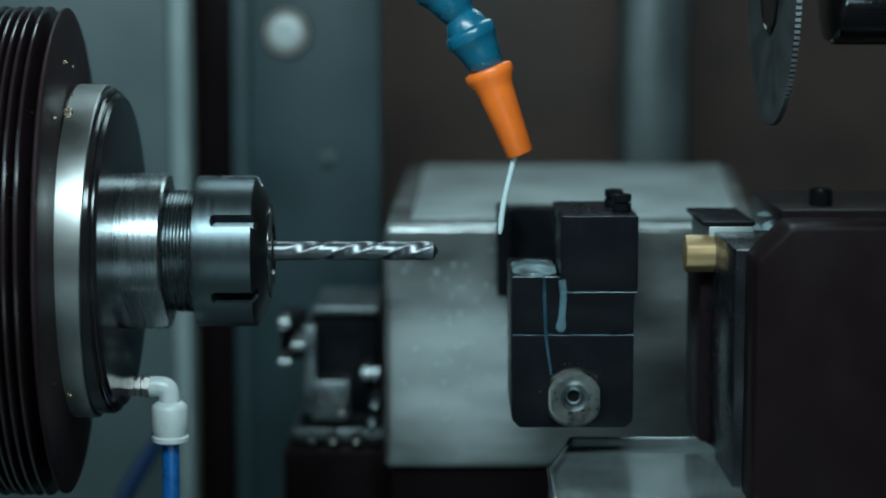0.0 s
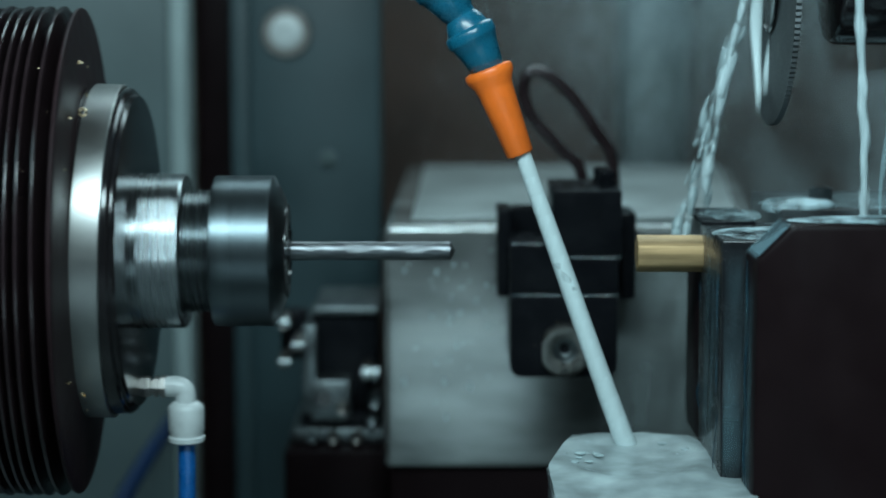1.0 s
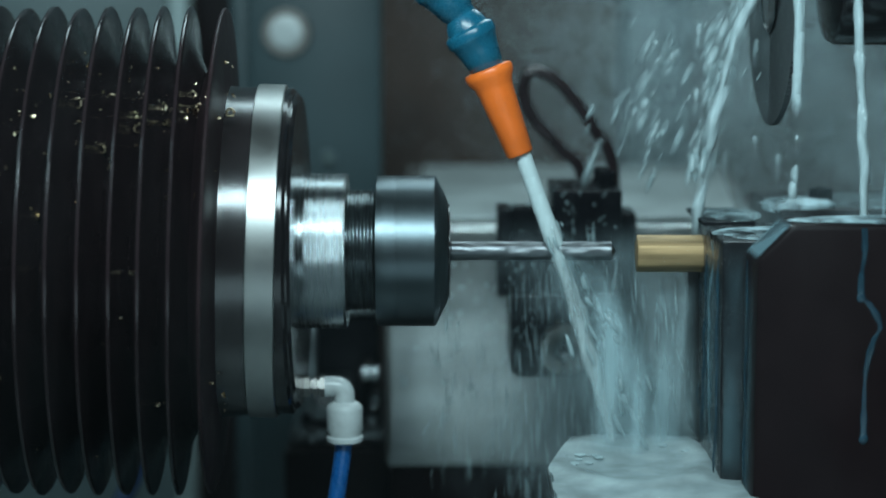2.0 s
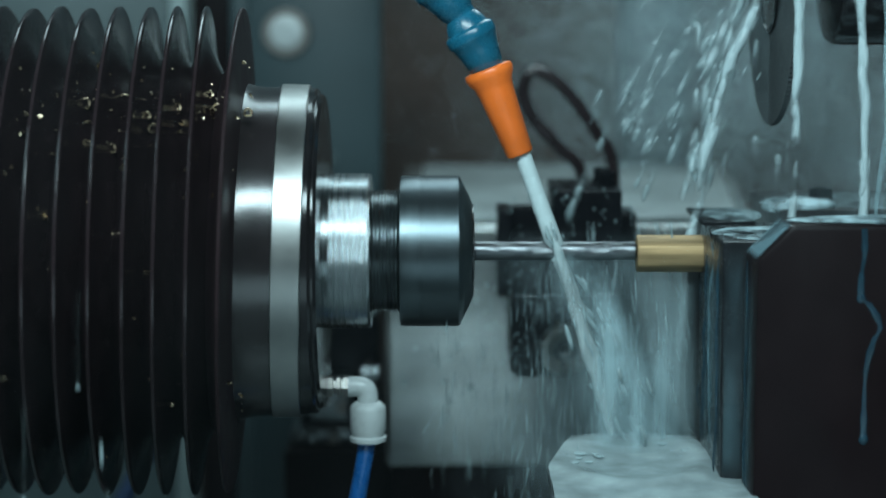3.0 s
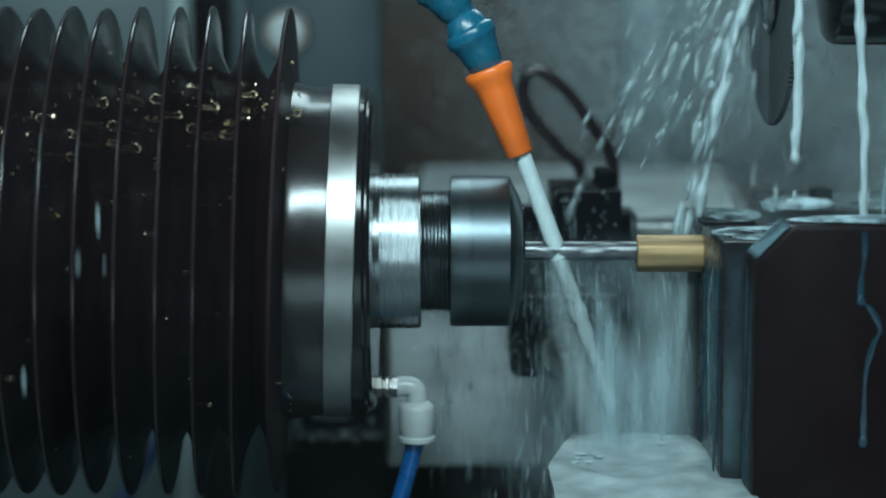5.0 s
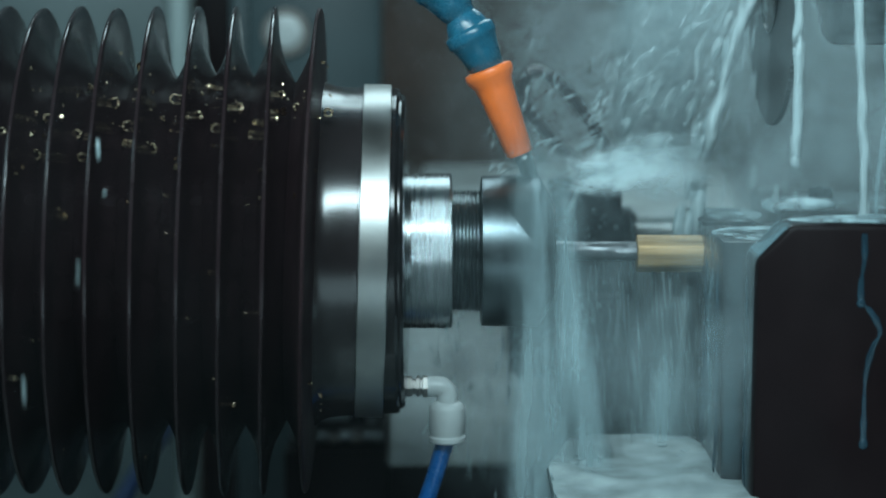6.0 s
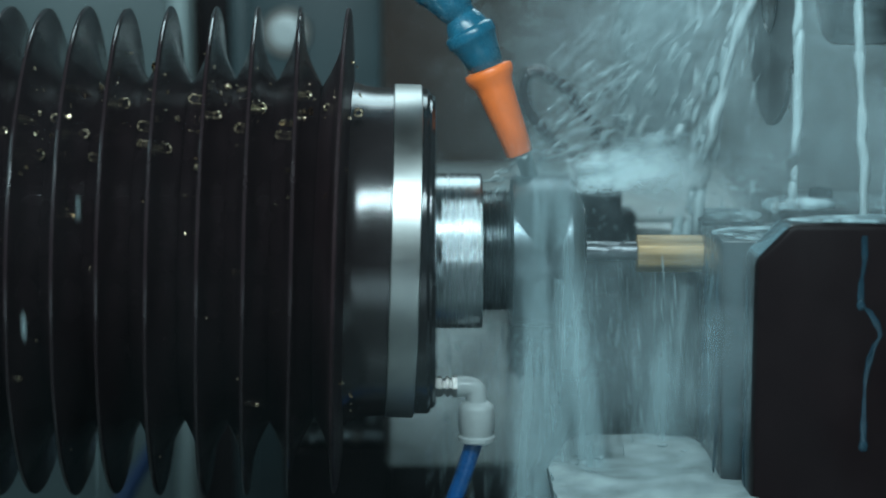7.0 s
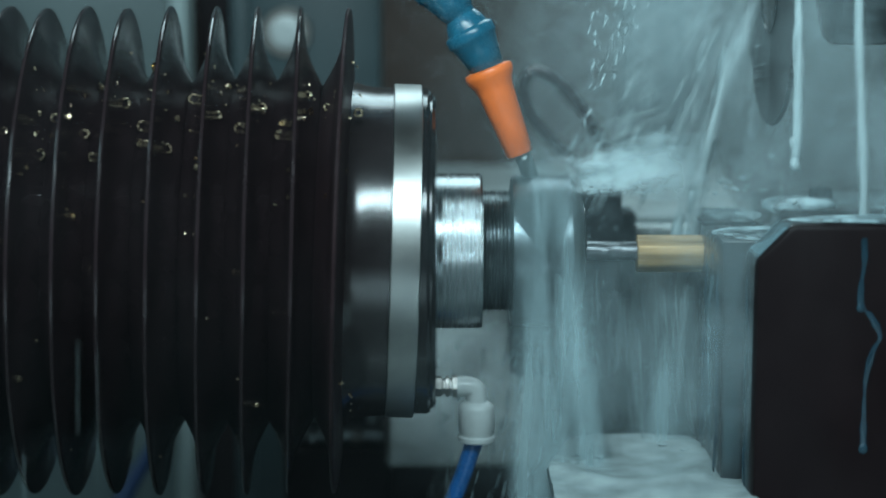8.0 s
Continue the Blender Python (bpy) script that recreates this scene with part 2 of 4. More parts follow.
def smooth_curve(points, n=24):
    """Catmull-Rom through the points."""
    pts = [Vector(p) for p in points]
    pts = [2 * pts[0] - pts[1]] + pts + [2 * pts[-1] - pts[-2]]
    out = []
    spans = len(pts) - 3
    for i in range(n + 1):
        u = min(i / n * spans, spans - 1e-6)
        k = int(u)
        f = u - k
        a, b, c, d = pts[k:k + 4]
        out.append(0.5 * (2 * b + (c - a) * f + (2 * a - 5 * b + 4 * c - d) * f * f + (3 * b - a - 3 * c + d) * f ** 3))
    return out


def cap_screw(name, at, r, h, label, mat, group=""):
    """A socket cap screw that stands on at, head up."""
    t = thing(name, label, "screw", at, group)
    x, y, z = at
    part("head", lathe([(0, r * 0.96), (0.1 * h, r), (0.85 * h, r), (h, r * 0.86), (h, r * 0.55), (h * 0.55, r * 0.5)], 32, lambda a, q, th: q * (1 - 0.03 * (math.cos(24 * th) > 0) * (q > r * 0.9)), at, "z"), mat, t)
    part("socket", lathe([(h * 0.4, r * 0.48), (h * 0.6, r * 0.5)], 6, None, at, "z"), GLOSSBLACK, t)
    return t


# ---- the machine's room ----
def enclosure():
    for name, b, mat, label in (
        ("wall_back", (-600, 600, 700, 730, -400, 600), WALLPAINT, "dark oily painted back wall of the machine"),
        ("wall_left", (-630, -600, -800, 730, -400, 600), WALLPAINT, "dark painted side wall of the machine"),
        ("wall_right", (600, 630, -800, 730, -400, 600), WALLPAINT, "dark painted side wall of the machine"),
        # unseen; added so the steel block's upper front reflects something dark
        ("wall_front", (-600, 600, -830, -800, -150, 600), WALLPAINT, "unseen dark front wall added to darken reflections"),
        # unseen; keeps world light off the left, open to its right
        ("wall_door", (-600, -210, -830, -800, -400, -151), WALLPAINT, "unseen dark panel added to block front light at the left"),
        ("floor", (-600, 600, -800, 700, -430, -400), FLOORM, "wet sheet steel machine bed floor"),
        ("ceiling", (-600, 600, -800, 700, 600, 630), WALLPAINT, "dark painted machine roof"),
    ):
        single(name, box(*b, bevel=0), mat, label, name.split("_")[0], kind="structure", smooth=0)
    # panels behind the spindle
    single("wall_panel_1", box(-420, -141, 352, 370, -400, 420, 2), PANEL, "grey-green painted steel panel behind the spindle", "panel", kind="structure")
    single("trim_1", box(-140.5, -131.5, 344, 372, -400, 420, 1.5), TRIMM, "pale folded edge of the steel panel", "trim", kind="structure")
    # black colour here stands for the shade in the gap between the panels
    single("wall_panel_2", box(-131, -106, 380, 400, -400, 420, 1), BLACKJAW, "strip coloured black for the shade between two panels", "panel", kind="structure")
    single("wall_panel_3", box(-106, -96, 318, 345, -400, 420, 1.5), TEAL, "narrow dark steel strip", "panel", kind="structure")
    single("wall_panel_4", box(-95.5, -31, 306, 335, -400, 420, 2), TEAL, "dark teal machine panel with round bolts", "panel", kind="structure")
    single("wall_panel_5", box(108, 152, 520, 560, -400, 420, 14), SHEET, "pale sheet metal post at the back wall", "post", kind="structure")
    for x, z, r in ((-77, 67, 12.5), (-57, 5, 4.6)):
        t = thing("panel_bolt", "pale round button bolt in the teal panel", "bolt", (x, 305, z), "bolts in the panel")
        part("washer", lathe([(-1.5, r * 0.98), (-2, r * 0.9), (0.9, r)][::-1], 40, None, (x, 305, z), "y"), NICKEL if r > 8 else PANEL, t)
        part("head", lathe([(-1, r * 0.7), (-4, r * 0.6), (-5, r * 0.4), (-5, r * 0.28), (-3, r * 0.25)], 32, None, (x, 305, z), "y"), WHITEPL if r > 8 else PANEL, t)


# ---- the spindle head ----
AXIS = -0.6


def spindle_head():
    t = thing("spindle_head", "drilling spindle with steel clamp band, collet nut and drill", "spindle", (-107, 0, AXIS))
    c = (0, 0, AXIS)
    part("cuff", lathe([(-138, 60), (-136.5, 58.2), (-134, 56.4), (-130, 55.2), (-126, 54.8), (-114, 54.6), (-113.4, 54)], 96, lambda a, r, th: r + 0.25 * math.sin(3 * th + a * 0.4), c), CUFFM, t, "black rubber cuff of the bellows")
    band = lathe([(-4.6, 54.3), (-4.6, 55.3), (-4.3, 55.6), (4.3, 55.6), (4.6, 55.3), (4.6, 54.3)], 128, None, (0, 0, 0), "x", caps=False)
    bmesh.ops.transform(band, matrix=Matrix.Translation((-117.6, 0, AXIS)) @ Matrix.Rotation(radians(1.9), 4, "Z") @ Matrix.Rotation(radians(1.9), 4, "Y"), verts=band.verts)
    part("clamp_band", band, BAND, t, "bright steel clamp band")
    part("flange", lathe([(-115, 53), (-114.6, 54.3), (-109.2, 54.3), (-108.4, 53.6), (-108.2, 52.6), (-107.6, 52.6), (-106.6, 51.6), (-106.2, 44), (-106.2, 26)], 128, None, c), GLOSSBLACK, t, "glossy black flange")
    rotor = part("spindle_nose", nose_mesh(c), STEEL, t, "turned steel spindle nose with a wrench flat", at=(-107, 0, AXIS))
    part("thread", lathe([(-93.0 + 0.13 * i, 20.0 + 0.5 * math.sin(2 * math.pi * i / 9)) for i in range(100)], 72, None, c), STEEL, rotor, "fine steel thread")
    part("collet_nut", nut_mesh(c), NUTSTEEL, rotor, "dark steel collet nut with six slots")
    part("collet", lathe([(-60, 16), (-57.2, 15.6), (-56.8, 9), (-57.8, 8.5), (-57.8, 4)], 64, None, c), GLOSSBLACK, rotor)
    part("drill_bit", drill_mesh(c), DRILLSTEEL, rotor, "bright twist drill")
    # air fitting
    fz = -47.3
    f = part("air_fitting", lathe([(-107.5, 3.4), (-106.4, 3.7), (-104.6, 3.7), (-104.4, 2.7), (-103.4, 2.7), (-103.2, 3.8), (-102.2, 3.8), (-102.0, 3.0), (-101.2, 3.0), (-101.0, 4.0), (-99.4, 4.0), (-99.2, 3.0), (-97, 3.0)], 6, None, (0, 2, fz)), NICKEL, t, "nickel plated push fitting", smooth=20)
    el = sweep(smooth_curve([(-99.4, 2, fz), (-95.8, 2, fz), (-93.8, 2, fz - 0.7), (-92.9, 2, fz - 2.6), (-92.8, 2, fz - 8)], 16), 3.5, 24)
    part("elbow", el, WHITEPL, f, "white plastic elbow")
    body = lathe([(-5.0, 3.2), (-5.4, 4.6), (-6.6, 5.9), (-7.6, 6.15), (-15.0, 6.15), (-15.8, 5.7), (-16.8, 5.6), (-17.2, 6.3), (-18.6, 6.2), (-19.4, 4.5)], 40, None, (-92.8, 2, fz), "z")
    part("elbow_body", body, WHITEPL, f, "white plastic elbow")
    tube = part("air_tube", sweep(smooth_curve([(-92.8, 2, fz - 17), (-92.8, 2, -78), (-93.3, 2, -98), (-92, -13, -122), (-96, -10, -158), (-103, -4, -198)], 20), 2.95, 18), TUBE, t, "blue air tube", at=(-92.8, 2, -64))
    return t, rotor, tube


def nose_mesh(c):
    n = radians(-49)
    prof = [(-107, 25.9), (-104.6, 25.9), (-104.5, 25.9), (-104.4, 25.9), (-99, 25.9), (-94, 25.9), (-92.0, 25.9), (-91.2, 25.3), (-91.1, 20)]

    def shape(a, r, th):
        if a > -104.45 and r > 24:
            for off in (0, math.pi):
                q = math.cos(th - n - off)
                if q > 0.3:
                    r = min(r, 23.0 / q)
        return r
    return lathe(prof, 144, shape, c)


def nut_mesh(c):
    xs = [-81.6, -81.3, -80, -76, -75.3, -75.1, -74.6, -74.0, -73.3, -72.8, -70, -65, -62.2, -61.6, -60.2, -58.6, -57.6]
    rs = [23.6, 25.0] + [25.2] * 11 + [24.6, 21.8, 18.5, 16]

    def shape(a, r, th):
        d = (th - radians(30) + math.pi / 6) % (math.pi / 3) - math.pi / 6
        if -75.2 < a < -60.4:
            half = radians(4.8) * math.sqrt(max(0.0, 1 - (max(0.0, -72.8 - a) / 2.4) ** 2))
            if abs(d) < half:
                return min(r, 20.8)
        return r
    return lathe(list(zip(xs, rs)), 360, shape, c)


def drill_mesh(c):
    prof = [(-58.5, 3.9), (-57, 3.9), (-56.4, 3.2), (-53.6, 3.2)]
    prof += [(-53 + i * 0.42, 3.2) for i in range(118)]
    prof += [(-3.2, 3.2), (-2.4, 1.8), (-1.6, 0.25)]

    def shape(a, r, th):
        if a < -53.3:
            return r
        ph = (th - (a + 3) / 38.0 * 2 * math.pi) % math.pi - math.pi / 2
        grow = min(1, (a + 53.3) / 5)
        if abs(ph) < 0.62:
            return r * (1 - 0.17 * grow * math.cos(ph / 0.62 * math.pi / 2) ** 0.8)
        return r * (1 - 0.05 * grow * (ph > 0.95 or ph < -1.0))
    return lathe(prof, 72, shape, c)


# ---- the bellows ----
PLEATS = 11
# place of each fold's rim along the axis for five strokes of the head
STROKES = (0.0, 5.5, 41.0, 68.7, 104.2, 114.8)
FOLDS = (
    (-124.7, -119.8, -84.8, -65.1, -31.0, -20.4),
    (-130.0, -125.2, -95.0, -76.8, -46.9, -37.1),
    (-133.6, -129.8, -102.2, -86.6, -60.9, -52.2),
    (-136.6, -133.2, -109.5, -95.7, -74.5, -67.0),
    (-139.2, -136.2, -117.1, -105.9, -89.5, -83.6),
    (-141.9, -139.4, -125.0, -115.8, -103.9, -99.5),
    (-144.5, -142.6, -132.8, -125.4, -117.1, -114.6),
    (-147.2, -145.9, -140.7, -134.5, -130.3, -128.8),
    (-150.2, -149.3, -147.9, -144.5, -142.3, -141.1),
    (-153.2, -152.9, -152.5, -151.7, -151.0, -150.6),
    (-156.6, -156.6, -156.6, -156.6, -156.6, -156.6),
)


def bellows():
    t = thing("bellows", "black rubber bellows flecked with brass chips", "bellows", (-160, 0, AXIS))
    half = [(7.9, 55), (6.8, 57), (5.2, 60), (3.6, 63.4), (2.35, 67.2), (1.45, 72), (0.95, 76.5), (0.8, 79.2), (0.68, 80.3), (0.42, 80.85), (0.0, 81.0)]
    rng = random.Random(4)
    out = []
    steep = [(2.6, 55), (2.3, 57.4), (1.9, 61.5), (1.6, 66.5), (1.25, 72.5), (0.95, 77.5), (0.7, 80.2), (0.42, 80.85)]
    for k in range(PLEATS):
        prof = [(-a, r) for a, r in half] + (steep[::-1] if k == 0 else [(a, r) for a, r in half[-2::-1]])
        ph = rng.uniform(0, 6)
        bm = lathe(prof, 144, lambda a, r, th: r + 0.35 * math.sin(2 * th + ph) + 0.15 * math.sin(7 * th + 2 * ph), (-160, 0, AXIS))
        p = part("pleat", bm, RUBBER if k else MATTRUBBER, t, at=(-160, 0, AXIS))
        # curled chips caught in the valley, then loose flecks
        for j in range(2):
            th = radians(rng.gauss(46, 11))
            a, r = half[rng.randrange(2, 4)]
            w = rng.uniform(0.9, 1.5)
            pos = Vector((-160 + (a if j else -a) * 0.95, -(r + 1) * math.cos(th), AXIS + (r + 1) * math.sin(th)))
            turn = [pos + Vector((math.cos(q * 0.55) * w, math.sin(q * 0.55) * 0.2 + q * 0.03, math.sin(q * 0.55) * w)) for q in range(16)]
            part("curled_chip", sweep(turn, [0.18] + [0.42] * 14 + [0.15], 6), CHIP, p, at=(-160, 0, AXIS), smooth=0)
        for j in range(15):
            th = radians(rng.choice((rng.gauss(52, 12), rng.gauss(52, 12), rng.uniform(-60, 60))))
            i = rng.randrange(2, 6)
            a, r = half[i]
            s = rng.uniform(0.2, 0.6) * (2.4 if j < 3 else 1)
            side = 1 if rng.random() < 0.7 else -1
            pos = Vector((-160 + side * a, -r * math.cos(th), AXIS + r * math.sin(th)))
            cb = bmesh.new()
            bmesh.ops.create_icosphere(cb, subdivisions=1, radius=s, matrix=Matrix.Translation(pos))
            for v in cb.verts:
                v.co += Vector((rng.uniform(-1, 1), rng.uniform(-1, 1), rng.uniform(-1, 1))) * s * 0.8
            part("chip", cb, CHIP, p, at=(-160, 0, AXIS), smooth=0)
        out.append(p)
    return t, out


# ---- the bar stop ----
def bar_stop():
    t = thing("bar_stop", "black steel bar stop block with a large worn screw", "stop", (43, 12, -60))
    part("top_block", box(38.8, 64.4, -10, 38, -13.0, 12.2, 0.7), BLACKOX, t)
    part("middle_block", prism([(22.9, -27.3), (63.3, -27.3), (63.3, -13.4), (38.2, -13.4), (38.2, -7.9), (22.9, -7.9)], "y", -9.4, 36, 0.5), BLACKOX, t)
    part("lower_block", prism([(25.5, -58.8), (61, -58.8), (63.3, -56.5), (63.3, -27.7), (23, -27.7), (23, -56.3)], "y", -10, 34, 0.5), BLACKOX, t)
    flat = lambda a, r, th: min(r, 8.5 / max(0.01, abs(math.cos(th)))) if r > 8.5 else r
    s = part("stop_screw", lathe([(-9, 9.9), (-13.0, 9.9), (-14.0, 9.0), (-14.2, 7.4), (-13.4, 4.4), (-9.5, 4.2), (-9.2, 0.3)], 64, flat, (43.4, 0, -48.0), "y"), SCREWSTEEL, t, "worn steel screw with two flats")
    part("screw_socket", lathe([(-13.6, 4.5), (-12.6, 3.3), (-11.6, 2.9), (-10.2, 2.6), (-9.7, 1.2), (-9.6, 0.2)], 32, None, (43.4, 0, -48.0), "y", caps=False), DULLSTEEL, s)
    for x, y in ((60.3, 6), (59, 22)):
        part("cap_screw", lathe([(12, 2.9), (12.4, 3.2), (14.8, 3.2), (15.0, 2.2), (15.2, 2.2), (15.4, 3.2), (17.6, 3.2), (18, 2.7), (18, 1.6), (16.8, 1.5)], 28, None, (x, y, 0), "z"), BLACKOX, t)
    for x, y in ((45, 2), (50, 2), (45, 13), (50, 13), (47, 24)):
        part("dowel", lathe([(12.05, 1.6), (12.5, 1.5), (12.5, 0.9), (12.3, 0.8)], 20, None, (x, y, 0), "z"), GLOSSBLACK, t)
    rng = random.Random(9)
    for j in range(14):
        a = rng.uniform(0, 6.28)
        cb = bmesh.new()
        r = rng.uniform(9.2, 11.5)
        bmesh.ops.create_icosphere(cb, subdivisions=1, radius=rng.uniform(0.15, 0.35), matrix=Matrix.Translation((43.4 + r * math.cos(a), -10.2, -47 + r * abs(math.sin(a)))))
        part("chip", cb, CHIP, t, smooth=0)
    for pts in (((38.9, -9.7, -13.2), (64, -9.7, -13.2)), ((23.2, -9.9, -27.5), (63, -9.9, -27.5)), ((23.1, -9.5, -8.1), (38.4, -9.5, -8.1))):
        part("wet_seam", sweep([Vector(pts[0]).lerp(Vector(pts[1]), i / 12) + Vector((0, 0, 0.08 * math.sin(i * 2.3))) for i in range(13)], [0.1 + 0.08 * (0.5 + 0.5 * math.sin(i * 1.7)) for i in range(13)], 8), TRAIL, t, "thin line of coolant in the seam")
    # the coolant left on its ledge and running down its front
    bm = bmesh.new()
    bmesh.ops.create_icosphere(bm, subdivisions=4, radius=1, matrix=Matrix.LocRotScale((30.8, 10, -7.9), None, (7.4, 18.5, 1.6)))
    for v in bm.verts:
        v.co.x = 30.8 + max(-7.4, min(7.3, (v.co.x - 30.8) * 1.25))
        v.co.z = max(v.co.z, -8.1)
        if v.co.z > -7.5:
            v.co.z += 0.5 * noise.noise(v.co * 0.25)
    puddle = single("coolant_puddle", bm, FILM, "milky coolant puddle on the black ledge", "puddle", (30, 10, -8))
    trail = sweep(smooth_curve([(39.4, -9.8, -9), (39.8, -10.2, -14), (39.4, -10.4, -21), (38.9, -10.4, -26.5)], 16), [1.2] * 12 + [1.3, 1.6, 1.8, 1.6, 0.6], 14, flat=0.4)
    trail1 = single("coolant_trail", trail, TRAIL, "pale coolant run down the black block", "drip", (39, -10, -18), "coolant runs")
    trail2 = single("coolant_trail", sweep(smooth_curve([(33.4, -9.7, -8), (33.8, -9.7, -20), (34.4, -10.2, -30), (36, -10.2, -41)], 16), [0.35, 0.5] + [0.6] * 12 + [0.55, 0.5, 0.3], 12, flat=0.25), DARKTRAIL, "thin blue coolant run down the black block", "drip", (34, -10, -25), "coolant runs")
    return t, puddle, trail1, trail2


def cable_loop():
    pts = [(57, 150, -20), (57.4, 150, 11), (48, 150, 22), (36, 150, 36), (33, 150, 48), (38, 150, 54), (50, 150, 46.5), (63, 150, 29), (70, 150, 15), (71, 150, -20)]
    return single("cable", sweep(smooth_curve(pts, 60), 2.5, 14), RUBBER, "black rubber cable bent into a loop", "cable", (57, 150, -20))


def stop_guide():
    t = thing("stop_guide", "black guide frame on the steel block", "guide", (48, 110, -40))
    part("side_post", box(21.2, 26.6, 100, 125, -32, 2.2, 0.8), BLACKOX, t)
    part("side_post", box(69.2, 75, 100, 125, -33, 0.8, 0.8), BLACKOX, t)
    part("back_plate", box(26.8, 69, 117, 126, -32, 1.6, 0.8), BLACKOX, t)


# ---- the steel block and its base ----
def steel_block():
    t = thing("steel_block", "large ground steel block, wet and reflecting", "block", (50, 230, -108))
    bm = bmesh.new()
    top, low = -7.2, -107.6
    pl = [(-24, 128), (128, 128), (158, 402), (-20, 402)]
    lo, hi = [bm.verts.new((x, y, low)) for x, y in pl], [bm.verts.new((x, y, top)) for x, y in pl]
    bm.faces.new(lo), bm.faces.new(hi[::-1])
    for i in range(4):
        bm.faces.new((lo[i], hi[i], hi[(i + 1) % 4], lo[(i + 1) % 4]))
    bmesh.ops.recalc_face_normals(bm, faces=bm.faces)
    bmesh.ops.bevel(bm, geom=list(bm.edges), offset=3.0, segments=5, affect="EDGES", profile=0.5)
    part("body", bm, BLOCKSTEEL, t)
    part("top_plate", prism([(-13, 147), (122, 147), (150, 392), (-10, 392)], "z", -7.3, -5.7, 0.5), PLATESTEEL, t, "matt steel top plate")
    b = thing("base_plate", "black base under the steel block", "base", (40, 230, -400))
    part("body", box(-22, 130, 132, 400, -400, -108, 2), BLACKJAW, b)


def beads():
    """Drops that cling to the steel block's front."""
    rng = random.Random(31)
    bm = bmesh.new()
    for _ in range(70):
        x, z, r = rng.gauss(5, 18), rng.gauss(-38, 22), rng.uniform(0.25, 0.8)
        if -20 < x < 95 and -100 < z < -14:
            bmesh.ops.create_icosphere(bm, subdivisions=2, radius=1, matrix=Matrix.LocRotScale((x, 127.9, z), None, (r, r * 0.5, r * rng.uniform(1, 2.2))))
    return single("coolant_beads", bm, DROP, "small coolant drops clinging to the steel block", "drops", (40, 128, -50), kind="stuff")


# ---- clamps at the bar ----
def bar_clamp():
    t = thing("bar_clamp", "black steel jaw clamp holding the brass bar", "clamp", (130, -20, -400))
    part("front_jaw", prism([(93.4, -400), (220, -400), (220, 16.4), (104, 16.4), (93.4, 5.6)], "y", -70, -48.5, 2.0), BLACKJAW, t)
    part("back_plate", box(117.6, 230, 26, 90, -60, 10.4, 0.7), BLACKJAW, t)
    part("cap_jaw", box(86.6, 104.4, -1, 42, 7.9, 9.4, 0.5), BLACKOX, t)
    part("cap_web", box(88.9, 104, -0.6, 44, -4, 7.7, 0.5), PLATESTEEL, t)
    part("lower_jaw", prism([(87.2, -60), (88, -68), (90, -71), (94.6, -71), (94.6, -7.5), (87.2, -7.5)], "y", 4.5, 40, 0.5), BLACKJAW, t)
    jaw = part("moving_jaw", prism([(86.6, 8.6), (160, 8.6), (160, -69.5), (87.2, -69.5), (86.6, -40)], "y", -47.5, 3.6, 0.7), WETJAW, t, at=(90, -26, -30))
    for z in (-20, -32, -44):
        part("set_screw", lathe([(4.0, 2.0), (3.9, 1.9), (3.9, 1.0), (4.2, 0.9)], 20, None, (91, 0, z), "y"), BLACKOX, t)
    cap_screw("cap_screw", (134.4, 42, 10.4), 4.2, 6.0, "black socket cap screw on the clamp plate", BLACKOX)
    return t, jaw


def brass_bar():
    bm = lathe([(64.8, 6.2), (65.0, 6.35), (190, 6.35)], 6, None, (0, 14, -1.5))
    bmesh.ops.rotate(bm, cent=(0, 14, -1.5), matrix=Matrix.Rotation(radians(30), 3, "X"), verts=bm.verts)
    for v in bm.verts:
        v.co.y -= 14
    bmesh.ops.bevel(bm, geom=list(bm.edges), offset=0.2, segments=1, affect="EDGES")
    return single("brass_bar", bm, BRASS, "hexagonal brass bar with a sawn end", "bar", (65, 0, -1.5))


def saw():
    t = thing("slitting_saw", "thin dark steel slitting saw on its arbor", "saw", (112, 10, 88))
    c = (110.5, 10, 87.6)
    teeth = 150
    part("disc", lathe([(-0.8, 12), (-0.8, 45.5), (-0.9, 46.8), (0.9, 46.8), (0.8, 45.5), (0.8, 12)], teeth * 2, lambda a, r, th: r * (1 - 0.012 * (round(th / math.pi * teeth) % 2)) if r > 46 else r, c, caps=False), SAW, t, smooth=20)
    part("hub", lathe([(-1.6, 16), (-2, 15), (6, 15), (6.4, 10)], 48, None, c), GLOSSBLACK, t)
    a = thing("saw_arbor", "black round saw arbor", "arbor", (160, 0, 95))
    part("drum", lathe([(126, 18), (127, 24.6), (129, 25.8), (170, 26), (200, 26)], 72, None, (0, 0, 93.8)), GLOSSBLACK, a)
    part("shaft", lathe([(113, 8), (127, 8)], 40, None, (0, 6, 92)), DULLSTEEL, a)


# ---- the coolant hose ----
JET_A, JET_D = Vector((26.4, 0, 32.0)), Vector((0.339, 0.0, -0.941))


